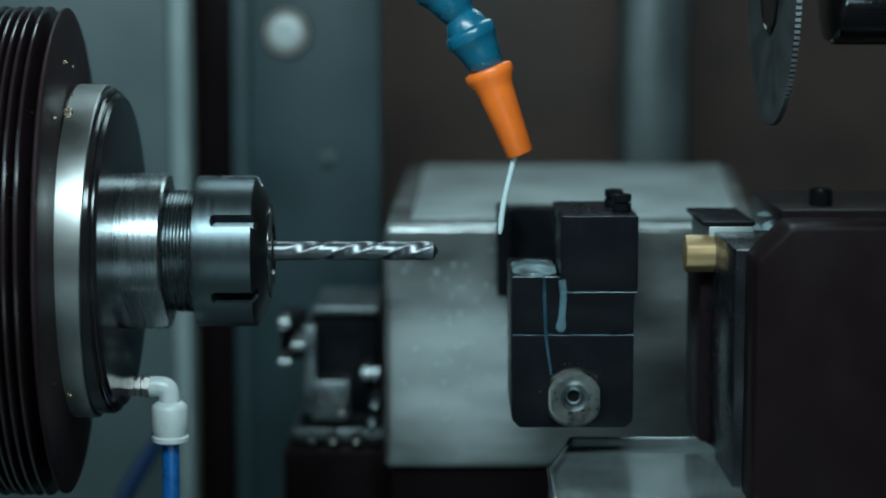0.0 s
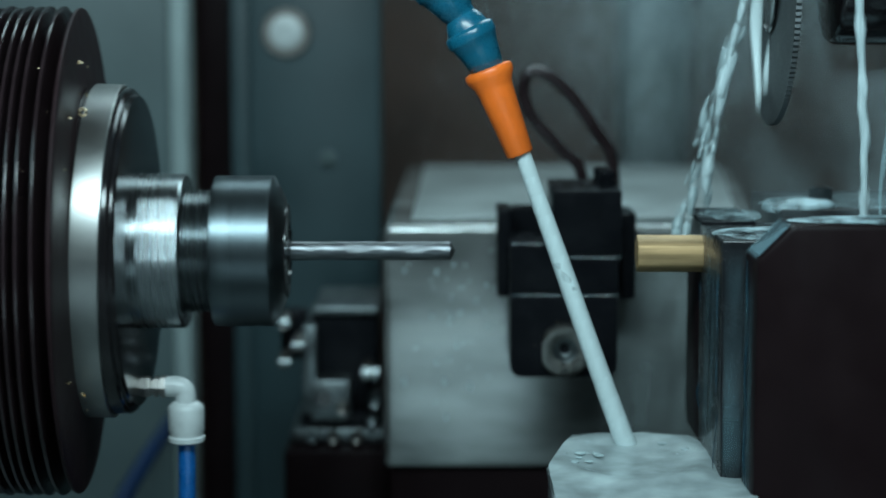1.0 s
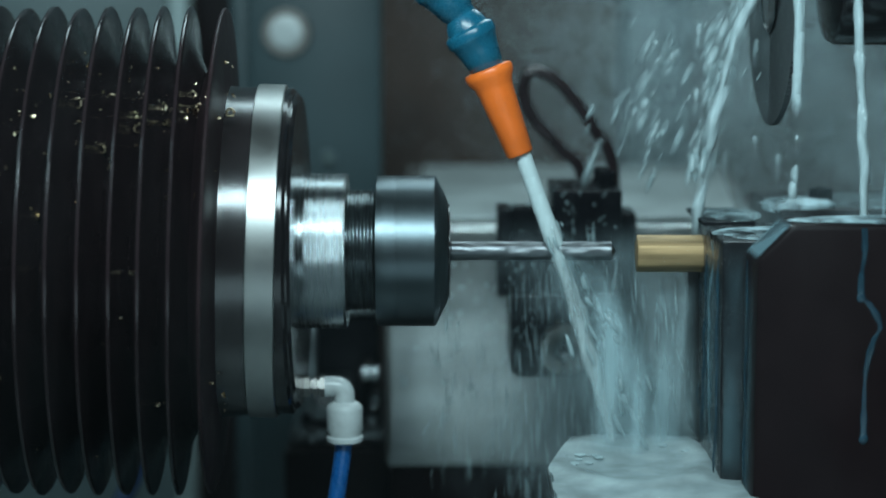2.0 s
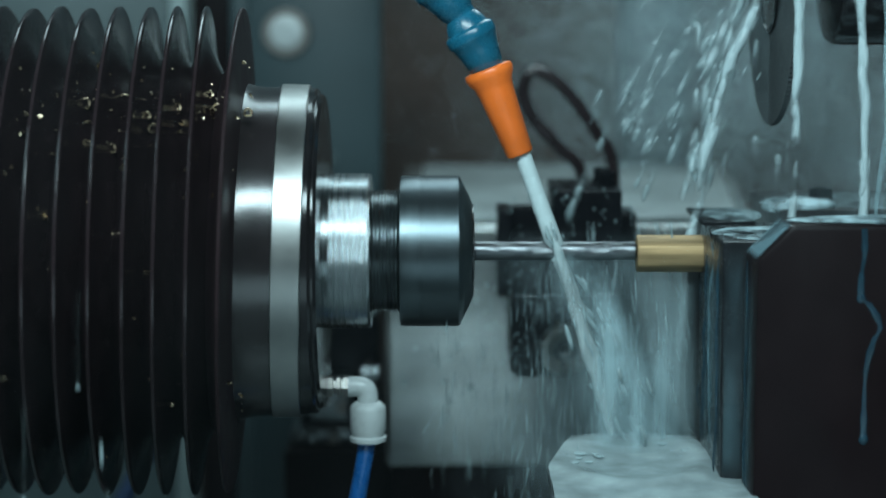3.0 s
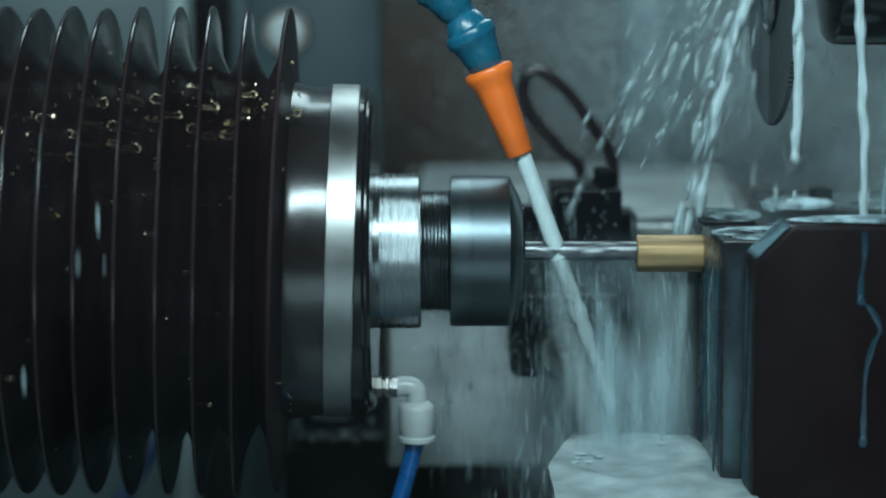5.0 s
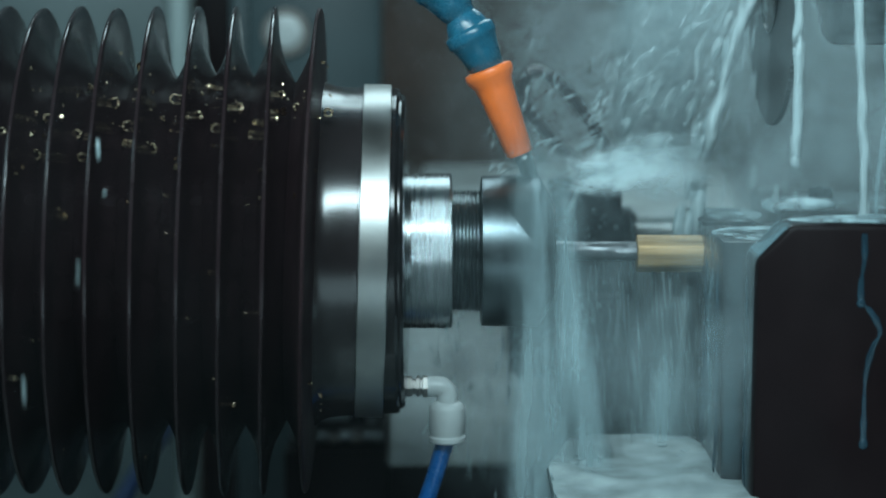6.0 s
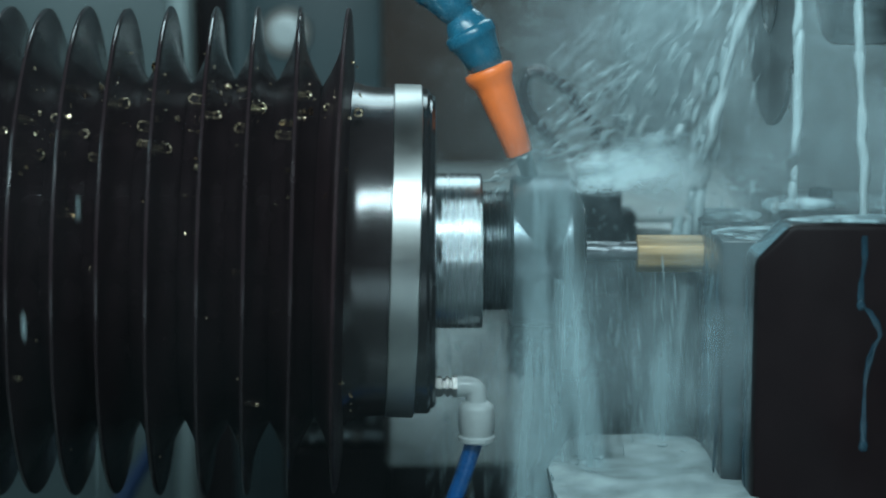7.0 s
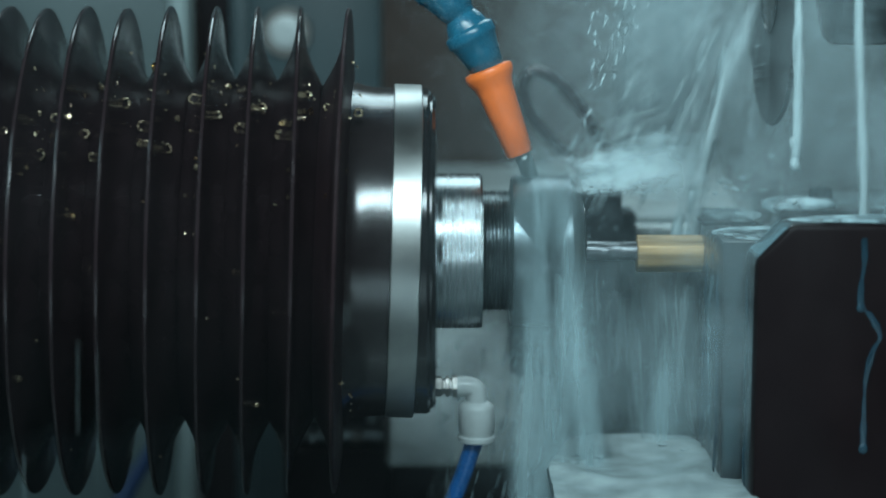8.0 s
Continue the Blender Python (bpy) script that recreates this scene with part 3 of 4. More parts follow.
def coolant_hose():
    t = thing("coolant_hose", "blue jointed coolant hose with an orange nozzle", "hose", (0, 0, 90))

    def along(start, end, prof, seg=48):
        s, e = Vector(start), Vector(end)
        bm = lathe(prof, seg, None, (0, 0, 0), "z")
        q = (e - s).to_track_quat("Z", "Y").to_matrix().to_4x4()
        bmesh.ops.transform(bm, matrix=Matrix.Translation(s) @ q, verts=bm.verts)
        return bm
    n0, n1 = (14.6, 0, 60.4), (25.7, 0, 31.8)
    L = (Vector(n1) - Vector(n0)).length
    part("nozzle", along(n0, n1, [(0.6, 4.6), (0.0, 6.4), (0.5, 7.9), (1.6, 8.3), (3.2, 8.0), (5.6, 6.6), (8.5, 6.0), (L - 0.4, 4.5), (L, 4.2), (L, 3.3), (L - 6, 3.2)]), ORANGE, t, "orange plastic nozzle")
    seg = [(-2, 4.9), (1.4, 5.3), (2.4, 5.5), (2.8, 5.9), (8.4, 6.9), (11.6, 7.9), (12.4, 8.5), (13.0, 8.7), (15.4, 8.7), (16.0, 8.3), (16.6, 7.2), (18.6, 6.7), (20.6, 5.7), (22, 4.6)]
    part("hose_link", along((15.7, 0, 58.7), (8.6, 0, 72.3), seg), BLUE, t)
    part("hose_link", along((6.6, 0, 76.4), (-2.8, 0, 88.4), seg), BLUE, t)
    part("hose_link", along((-4.4, 0, 90.4), (-18, 2, 99), seg), BLUE, t)
    part("hose_link", along((-21, 2, 100.8), (-36, 6, 106), seg), BLUE, t)


# ---- tray under the bar ----
def tray():
    t = thing("catch_tray", "sheet steel coolant catch tray", "tray", (67, 20, -400))
    out = [(33.8, -33.5), (44, 10.2), (88, 10.2), (96, -20), (96, -140), (32.5, -140)]
    bm = bmesh.new()
    n = len(out)
    cx, cy = 65, -50

    def ring(z, k):
        return [bm.verts.new((cx + (x - cx) * k, cy + (y - cy) * k, z)) for x, y in out]
    rings = [ring(-400, 0.9), ring(-67.5, 1.0), ring(-66.6, 0.985), ring(-66.8, 0.96), ring(-69.4, 0.955), ring(-69.6, 0.5)]
    for p, q in zip(rings, rings[1:]):
        for i in range(n):
            bm.faces.new((p[i], p[(i + 1) % n], q[(i + 1) % n], q[i]))
    bm.faces.new(rings[0][::-1]), bm.faces.new(rings[-1])
    bmesh.ops.recalc_face_normals(bm, faces=bm.faces)
    part("bowl", bm, TRAYM, t)
    part("lip", sweep([(x, y, -67.2) for x, y in out], 0.5, 10, closed=True), DULLSTEEL, t, "dark rolled steel lip")
    bm = bmesh.new()
    bmesh.ops.create_grid(bm, x_segments=60, y_segments=90, size=1, matrix=Matrix.LocRotScale((64.5, -64, -67.0), None, (30.6, 74, 1)))
    rng = random.Random(2)
    for v in bm.verts:
        p = v.co
        v.co.x = 64.5 + (p.x - 64.5) * (1 - 0.32 * max(0, p.y + 34) / 41)
        d = math.hypot(p.x - 62, (p.y + 22) * 0.8)
        v.co.z += 1.3 * math.exp(-((d - 25) / 5) ** 2) - 0.9 * math.exp(-((d / 17) ** 2)) + 0.45 * noise.noise(Vector((p.x, p.y, 0)) * 0.07) + 0.12 * noise.noise(Vector((p.x, p.y, 4)) * 0.22)
    pool = single("coolant_pool", bm, POOLM, "milky coolant churning in the tray", "pool", (64, -60, -68))
    for k in range(22):
        x, y, r = rng.uniform(38, 52), rng.uniform(-34, 2), rng.uniform(0.4, 1.5) * rng.choice((0.5, 1, 1.4))
        if k > 16:
            x, y = rng.uniform(74, 86), rng.uniform(-24, 2)
        fb = bmesh.new()
        bmesh.ops.create_icosphere(fb, subdivisions=3, radius=1, matrix=Matrix.LocRotScale((x, y, -66.6), None, (r, r * 1.1, 0.25 * r)))
        part("foam", fb, FOAM, pool)
    return pool


# ---- the fixture behind the drill ----
def fixture():
    t = thing("clamp_fixture", "dark steel clamp fixture with bright screws", "fixture", (-45, 190, -400))
    part("foot", box(-68, -22, 160, 250, -400, -108, 2), BLACKJAW, t)
    part("slide", box(-66, -25, 172, 240, -107.5, -101, 1.2), DULLSTEEL, t)
    part("slide", box(-62, -27, 178, 240, -100.8, -96, 1.2), BLACKOX, t)
    part("column", box(-58, -29, 190, 240, -95.8, -54, 1.5), BLACKOX, t)
    part("cap", box(-57, -28, 186, 246, -53.8, -50, 1.2), DULLSTEEL, t)
    part("side_rib", box(-61, -55, 178, 240, -96, -57, 1.0), DULLSTEEL, t)
    nut = part("clamp_block", prism([(-57, -98), (-40, -98), (-40, -80), (-57, -80)], "y", 172, 190, 1.5), DULLSTEEL, t)
    part("bore", lathe([(171, 3.4), (173, 3.4)], 32, None, (-51, 0, -88), "y"), GLOSSBLACK, nut)
    for x, z, r, m in ((-68.3, -54.3, 2.6, NICKEL), (-62.3, -63, 2.6, NICKEL), (-68.5, -70.5, 2.4, NICKEL), (-32.5, -76, 3.0, NICKEL), (-29.5, -88, 3.0, DULLSTEEL), (-30.5, -96, 2.6, DULLSTEEL), (-43.5, -91, 2.8, NICKEL), (-47, -104, 2.6, NICKEL), (-37, -104, 2.6, NICKEL), (-56, -104, 2.4, DULLSTEEL)):
        part("screw", lathe([(166, r * 0.5), (165.5, r * 0.8), (166.6, r), (176, r), (190, r * 0.8)], 24, None, (x, 0, z), "y"), m, t)
    for x, z, r, h in ((-67.5, -54, 2.7, 5.5), (-62, -63.6, 2.5, 6.5), (-67.5, -71, 2.6, 5.5), (-31, -76, 3.4, 8)):
        part("pin", lathe([(x - h / 2, r * 0.8), (x - h / 2 + 0.5, r), (x + h / 2 - 0.5, r), (x + h / 2, r * 0.8)], 32, None, (0, 168, z)), STEEL, t, "bright round steel pin")
    part("bracket", box(-71, -60, 186, 200, -73, -52, 1), BLACKOX, t)
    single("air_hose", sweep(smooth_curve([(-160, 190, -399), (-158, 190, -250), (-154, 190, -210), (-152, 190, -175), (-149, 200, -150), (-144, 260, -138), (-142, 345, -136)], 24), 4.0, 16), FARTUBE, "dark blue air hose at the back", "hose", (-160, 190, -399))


# ---- coolant that flows ----
def drops(name, label, n, lo, hi, size, length, way, seed, mat=None, power=1.0):
    """A batch of stretched drops in a box, all drawn out along way."""
    rng = random.Random(seed)
    verts, faces = [], []
    way = Vector(way).normalized()
    centre = [(lo[i] + hi[i]) / 2 for i in range(3)]
    for _ in range(n):
        c = Vector([rng.uniform(lo[i], hi[i]) for i in range(3)])
        d = (way + Vector((rng.gauss(0, 0.12), rng.gauss(0, 0.12), rng.gauss(0, 0.12)))).normalized()
        s = d.orthogonal().normalized()
        u = d.cross(s)
        r = size * (0.3 + 0.9 * rng.random() ** 2 * power)
        L = max(r, length * rng.uniform(0.3, 1.2))
        base = len(verts)
        for a, q in ((-1.0, 0.3), (-0.6, 0.85), (0.1, 1.0), (0.7, 0.75), (1.0, 0.25)):
            w = rng.uniform(0.75, 1.2)
            for k in range(6):
                th = k * math.pi / 3
                verts.append((c + d * L * a + s * r * q * w * math.cos(th) + u * r * q * math.sin(th)))
        for i in range(4):
            for k in range(6):
                faces.append((base + i * 6 + k, base + i * 6 + (k + 1) % 6, base + i * 6 + 6 + (k + 1) % 6, base + i * 6 + 6 + k))
        faces.append(tuple(base + k for k in range(5, -1, -1)))
        faces.append(tuple(base + 24 + k for k in range(6)))
    me = bpy.data.meshes.new(name)
    me.from_pydata([tuple((v - Vector(centre)) * MM) for v in verts], [], faces)
    me.materials.append(mat or DROP)
    me.shade_smooth()
    ob = new(name, me)
    ob.matrix_basis = mpose(centre[0], centre[1], centre[2] + UP)
    ORIGIN[ob] = tuple(centre)
    return tagged(ob, label, "spray", "coolant spray", "stuff")


def lumps(name, label, path, n, spread, size, seed, mat=None, slim=1.0, grow=1.0):
    """Lumps of coolant strung along a path and scattered more towards its end, each drawn out along it."""
    rng = random.Random(seed)
    pts = smooth_curve(path, 60)
    centre = sum(pts, Vector()) / len(pts)
    unit = bmesh.new()
    bmesh.ops.create_icosphere(unit, subdivisions=2, radius=1)
    ball = [v.co.copy() for v in unit.verts]
    tris = [[v.index for v in f.verts] for f in unit.faces]
    unit.free()
    verts, faces = [], []
    for _ in range(n):
        u = rng.random()
        i = min(59, int(u * 60))
        way = (pts[i + 1] - pts[i]).normalized()
        w = spread * (0.25 + grow * u)
        c = pts[i].lerp(pts[i + 1], u * 60 - i) + Vector((rng.gauss(0, w), rng.gauss(0, w), rng.gauss(0, w * 0.6)))
        r = size * (0.35 + 0.75 * rng.random() ** 1.6)
        q = (way + Vector((rng.gauss(0, 0.12), 0, rng.gauss(0, 0.12)))).to_track_quat("Z", "Y")
        long = rng.uniform(1.0, 2.6) * slim
        ph = rng.uniform(0, 50)
        base = len(verts)
        for b in ball:
            k = 1 + 0.45 * noise.noise(b * 1.1 + Vector((ph, 0, 0)))
            verts.append(c + q @ Vector((b.x * r * k, b.y * r * k, b.z * r * long * k)))
        faces += [[base + f for f in t] for t in tris]
    me = bpy.data.meshes.new(name)
    me.from_pydata([tuple((v - centre) * MM) for v in verts], [], faces)
    me.materials.append(mat or DROP)
    me.shade_smooth()
    ob = new(name, me)
    ob.matrix_basis = mpose(centre[0], centre[1], centre[2] + UP)
    ORIGIN[ob] = tuple(centre)
    return tagged(ob, label, "spray", "coolant spray", "stuff")


def mist(name, n, lo, hi, size, seed, label="fine coolant mist hanging before the back wall"):
    """Fine drops that hang in the air."""
    rng = np.random.RandomState(seed)
    lo, hi = np.array(lo, float), np.array(hi, float)
    c = (lo + hi) / 2
    half = (hi - lo) / 2
    p = np.where(np.arange(3) == 1, rng.uniform(-1, 1, (n, 3)), rng.normal(0, 0.62, (n, 3))) * half
    tet = np.array([(1, 1, 1), (1, -1, -1), (-1, 1, -1), (-1, -1, 1)], float)
    s = size * (0.4 + 0.9 * rng.rand(n, 1, 1))
    v = (p[:, None, :] + tet[None] * s * (0.7 + 0.6 * rng.rand(n, 4, 1))) * MM
    f = np.array([(0, 1, 2), (0, 3, 1), (0, 2, 3), (1, 3, 2)])[None] + 4 * np.arange(n)[:, None, None]
    me = bpy.data.meshes.new(name)
    me.from_pydata(v.reshape(-1, 3).tolist(), [], f.reshape(-1, 3).tolist())
    me.materials.append(MIST)
    ob = new(name, me)
    ob.matrix_basis = mpose(c[0], c[1], c[2] + UP)
    ORIGIN[ob] = tuple(c)
    return tagged(ob, label, "mist", "coolant mist", "stuff")


def strand(name, label, top, bottom, width, seed, mat=None, thick=0.35, bend=1.5, group="coolant strands", flare=1.0, arch=0.0):
    """A ragged ribbon of falling coolant."""
    rng = random.Random(seed)
    a, b = Vector(top), Vector(bottom)
    n = 22
    ph = rng.uniform(0, 9)
    pts = [a.lerp(b, i / n) + Vector((bend * noise.noise(Vector((ph, i * 0.22, 0))), bend * noise.noise(Vector((0, i * 0.22, ph))), 4 * arch * (i / n) * (1 - i / n))) for i in range(n + 1)]
    rad = [width * (1 + (flare - 1) * i / n) * (0.35 + 0.65 * min(1, i / 3, (n - i) / 3 + 0.1)) * (0.8 + 0.5 * noise.noise(Vector((i * 0.4, ph, 3)))) for i in range(n + 1)]
    bm = sweep(pts, rad, 14, flat=thick)
    c = (a + b) / 2
    return single(name, bm, mat or THIN, label, "coolant", tuple(c), group)


def sheet(name, label, tl, tr, bl, br, bulge, mat, seed, ripple=1.0, group="coolant veils"):
    """A thin curved sheet between four corners, bulging towards the operator."""
    corners = [Vector(c) for c in (tl, tr, bl, br)]
    nu, nv = 18, 24
    bm = bmesh.new()
    layer = bm.loops.layers.uv.new("UVMap")
    grid = []
    for j in range(nv + 1):
        v = j / nv
        for i in range(nu + 1):
            u = i / nu
            p = corners[0].lerp(corners[1], u).lerp(corners[2].lerp(corners[3], u), v)
            p.y -= bulge * math.sin(math.pi * u)
            p += Vector((noise.noise(Vector((u * 3, v * 2, seed))), noise.noise(Vector((u * 3, v * 2, seed + 7.3))), 0)) * ripple
            grid.append(bm.verts.new(p))
    for j in range(nv):
        for i in range(nu):
            k = j * (nu + 1) + i
            f = bm.faces.new((grid[k], grid[k + 1], grid[k + nu + 2], grid[k + nu + 1]))
            for loop, (a, b) in zip(f.loops, ((0, 0), (1, 0), (1, 1), (0, 1))):
                loop[layer].uv = ((i + a) / nu, 1 - (j + b) / nv)
    centre = sum(corners, Vector()) / 4
    return single(name, bm, mat, label, "coolant", tuple(centre), group, "stuff")


def jet():
    t = thing("coolant_jet", "milky coolant jet from the orange nozzle", "jet", tuple(JET_A))
    out, cores = [], []
    n = 15
    step = 7.3
    rng = random.Random(5)
    q = JET_D.to_track_quat("Z", "Y").to_matrix().to_4x4()
    for i in range(n):
        r0, r1 = 2.75 + 0.055 * i, 2.75 + 0.055 * (i + 1)
        prof = [(-0.6, r0 * 0.6), (0, r0)] + [(step * f / 6 * 1.12, r0 + (r1 - r0) * f / 6 + rng.uniform(-0.02, 0.02)) for f in range(1, 7)] + [(step * 1.2, r1 * 0.6)]
        bm = lathe(prof, 24, None, (0, 0, 0), "z")
        bmesh.ops.transform(bm, matrix=Matrix.Translation(JET_A) @ q, verts=bm.verts)
        out.append((i, part("jet_piece", bm, COOLANT, t, at=tuple(JET_A))))
    prof = [(0, 2.2)] + [(2 + 2 * f, (2.85 - 0.045 * f) * (1 + 0.22 * noise.noise(Vector((f * 0.5, 1, 2))))) for f in range(27)] + [(57, 0.5)]
    bm = lathe(prof, 24, lambda a, r, th: r * (1 + 0.15 * math.sin(2 * th + a * 0.2)), (0, 0, 0), "z")
    bmesh.ops.transform(bm, matrix=Matrix.Translation(JET_A) @ q, verts=bm.verts)
    cores.append((5, part("jet_core", bm, SOFTJET, t, at=tuple(JET_A))))
    return t, out, cores, step


enclosure()
steel_block()
beads()
fixture()
stop_guide()
HEAD, ROTOR, AIRTUBE = spindle_head()
BELLOWS, FOLD_OBS = bellows()
STOP, *ON_STOP = bar_stop()
CABLE = cable_loop()
CLAMP, MOVING_JAW = bar_clamp()
BAR = brass_bar()
saw()
coolant_hose()
POOL = tray()
JET, JET_PIECES, JET_CORES, JET_STEP = jet()

# dribble at the start
DRIBBLE = single("coolant_dribble", sweep(smooth_curve([(24.0, 0, 33), (23.3, 0, 29), (21.4, 0, 21), (20.0, 0, 14), (19.4, 0, 9), (19.0, 0, 5)], 20), [1.3, 1.3, 1.25, 1.2] + [0.95] * 14 + [0.9, 0.8, 0.4], 12), COOLANT, "thin dribble of coolant under the nozzle", "dribble", (21, 0, 20))

# streams that fall from above on the clamp
ROPES = [
    strand("coolant_stream", "milky coolant stream falling on the clamp", (109, 12, 160), (105.0, 12, 11), 2.8, 21, COOLANT, 0.6, 5),
    strand("coolant_stream", "milky coolant stream dripping from the saw", (117, 12, 54), (108.5, 12, 11), 2.2, 24, COOLANT, 0.6, 3),
    lumps("coolant_stream", "milky coolant stream falling on the clamp", [(128.5, -33, 130), (130, -33, 80), (132.6, -33, 40), (133.4, -33, 2)], 100, 0.3, 1.35, 22, DROP, 2.6, 0.5),
    strand("coolant_stream", "thin coolant stream falling on the clamp", (137, -33, 160), (140, -33, 9), 1.2, 25, THIN, 0.8, 5),
    lumps("coolant_stream", "milky coolant stream ending in beads", [(107.6, -44, 130), (108.6, -44, 95), (109.4, -44, 70), (109.2, -44, 48)], 80, 0.3, 1.4, 27, DROP, 2.4, 0.5),
]
# beads under the stream before the saw, and the lumpy stream that sweeps past the bar
BEADS = [lumps("coolant_drops", "milky coolant beads under a falling stream", [(109.2, -44, 62), (109, -44, 48), (108.8, -44, 30), (108.6, -42, 11)], 12, 0.4, 1.5, 31, DROP, 1.0, 0.6)]
SWEEP = []
for k in range(3):
    SWEEP.append(lumps("coolant_stream", "lumpy milky coolant stream sweeping past the saw blade", [(108 + 2 * k, 12 + 8 * k, 92), (98.5 + k, 12 + 8 * k, 72), (93, 12 + 8 * k, 48), (89.5 - 2 * k, 12 + 8 * k, 26), (87 - 2 * k, 12, 8)], 30 - 8 * k, 0.9 + 1.5 * k, 1.9 - 0.2 * k, 33 + k, (DROP, CLEAR, CLEAR)[k], 1.4, 0.9))
RAIN = []
for k in range(4):
    RAIN.append(lumps("coolant_drops", "large coolant drops falling away from the saw blade", [(104 - 2 * k, 16 + 10 * k, 92), (95 - 5 * k, 16 + 10 * k, 68), (86 - 8 * k, 18 + 10 * k, 46), (78 - 8 * k, 20 + 10 * k, 26)], 15, 3.6, 1.6, 40 + k, (DROP, CLEAR)[k % 2], 1.1, 1.3))
RAIN.append(drops("coolant_drops", "coolant drops falling straight beside the saw blade", 34, (84, 10, 14), (122, 50, 92), 1.4, 2.2, (-0.05, 0, -1), 48))
THROWN = []
for k in range(3):
    lo, hi = (50 + 14 * k, 10, 25 + 6 * k), (80 + 14 * k, 60, 80 + 5 * k)
    THROWN.append(drops("coolant_drops", "pale coolant drops thrown up from the cut", 15, lo, hi, 1.0, 2.0, (-0.55, 0, -1), 60 + k, CLEAR))
# water flung off the drill
FALL = []
for k in range(10):
    x = 2 + 9.5 * k
    FALL.append(drops("coolant_drops", "pale coolant drops falling from the drill", 60 if k > 2 else 30, (x - 8, -12, -100), (x + 9, 80, -6 if k > 2 else -35), 0.36, 3.6, (-0.3 + 0.06 * k, 0, -1), 80 + k, CLEAR))
SKIRT = []
for k in range(3):
    SKIRT.append(sheet("coolant_veil", "thin torn sheet of coolant flung off the drill", (34 + k, -5 + 7 * k, 3), (50 + 2 * k, -5 + 7 * k, 3), (46 + 3 * k, -8 + 8 * k, -80), (88 + 2 * k, -8 + 8 * k, -80), 4, SHEETS, 80 + 4.1 * k, 2.5))
SKIRT.append(strand("coolant_stream", "milky coolant jet running on past the drill", (35.3, -5, 10), (57, -6, -62), 2.3, 88, SOFTJET, 0.8, 1.2, "coolant veils", 1.25))
for k in range(3):
    SKIRT.append(lumps("coolant_splash", "broken lumps of coolant falling from the drill", [(35 + k, -5 + 5 * k, 8), (44 + 2 * k, -6 + 5 * k, -16), (54 + 4 * k, -6 + 5 * k, -42), (60 + 7 * k, -6 + 5 * k, -66)], 24, 3.4, 0.85, 140 + k, CLEAR, 2.2, 1.7))
# drops that run over the black block
WETDROPS = [drops("coolant_drops", "coolant drops running over the black block", 110, (23, 66, -56), (64, 73, 13), 0.34, 0.9, (0.05, 0, -1), 180 + k, CLEAR) for k in range(2)]
# spray thrown off the nut late on
FAN = []
for k, (wx, wz) in enumerate(((0.25, 1), (0.6, 1), (1, 0.9), (1, 0.55), (1, 0.2), (1, -0.1))):
    end = (34 + 62 * wx, 12 + 5 * k, 26 + 62 * wz)
    FAN.append(lumps("coolant_drops", "fine coolant spray flung off the collet nut", [(30, -6, 24), (33 + 26 * wx, 2 + 3 * k, 27 + 30 * wz), end], 70, 3.6, 0.5, 120 + k, (CLEAR, DROP)[k % 2], 2.2, 2.2))
CROWN = []
for k in range(2):
    CROWN.append(sheet("coolant_veil", "thin sheet of coolant thrown off the nut", (18, -16 + 14 * k, 31 + 2 * k), (92, -12 + 14 * k, 38 + 6 * k), (18, -16 + 12 * k, 22), (94, -12 + 14 * k, 14 + 5 * k), 5, SPRAY, 100 + 6.1 * k, 3))
# curtain off the nut
CURTAIN = []
rngc = random.Random(77)
for k in range(2):
    d = rngc.uniform(-1, 1)
    CURTAIN.append(sheet("coolant_veil", "thin torn sheet of coolant falling off the nut", (19 + d, -30 + 11 * k, 46), (39 + 2 * d, -30 + 11 * k, 45), (22 + 2 * d, -24 + 7 * k, -106), (68 + 2 * d, -22 + 7 * k, -106), 6, SHEETS, 20 + 3.7 * k, 2.5))
CURTAIN.append(sheet("coolant_veil", "bright thread of coolant falling off the nut", (27, -33, 44), (37, -33, 43), (46, -32, -90), (60, -30, -90), 1, SHEETS, 47.1, 1))
CURTAIN.append(sheet("coolant_veil", "bright thread of coolant falling off the nut", (21, -34, 42), (32, -34, 42), (17, -33, -100), (40, -33, -100), 1, SHEETS, 51.9, 1))
SIDE = []
for k in range(2):
    SIDE.append(sheet("coolant_veil", "thin torn sheet of coolant falling under the bar", (62 + k, 4 + 8 * k, -5), (88, 4 + 8 * k, -5), (58 + k, 2 + 8 * k, -78), (90, 2 + 8 * k, -78), 2, SHEETS if k == 0 else SMOKE, 60 + 5.3 * k, 2))
# runs of coolant on the clamp
RUNS = []
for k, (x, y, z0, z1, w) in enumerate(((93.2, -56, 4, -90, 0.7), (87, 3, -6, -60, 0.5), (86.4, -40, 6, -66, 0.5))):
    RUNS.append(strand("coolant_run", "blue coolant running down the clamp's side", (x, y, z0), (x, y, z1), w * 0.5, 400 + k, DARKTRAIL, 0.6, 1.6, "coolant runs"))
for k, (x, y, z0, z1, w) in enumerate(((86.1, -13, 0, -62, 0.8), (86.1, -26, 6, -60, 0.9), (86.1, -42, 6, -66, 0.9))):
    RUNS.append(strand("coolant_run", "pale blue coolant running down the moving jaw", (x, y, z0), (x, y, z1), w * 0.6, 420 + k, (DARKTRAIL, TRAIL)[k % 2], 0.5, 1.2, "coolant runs"))
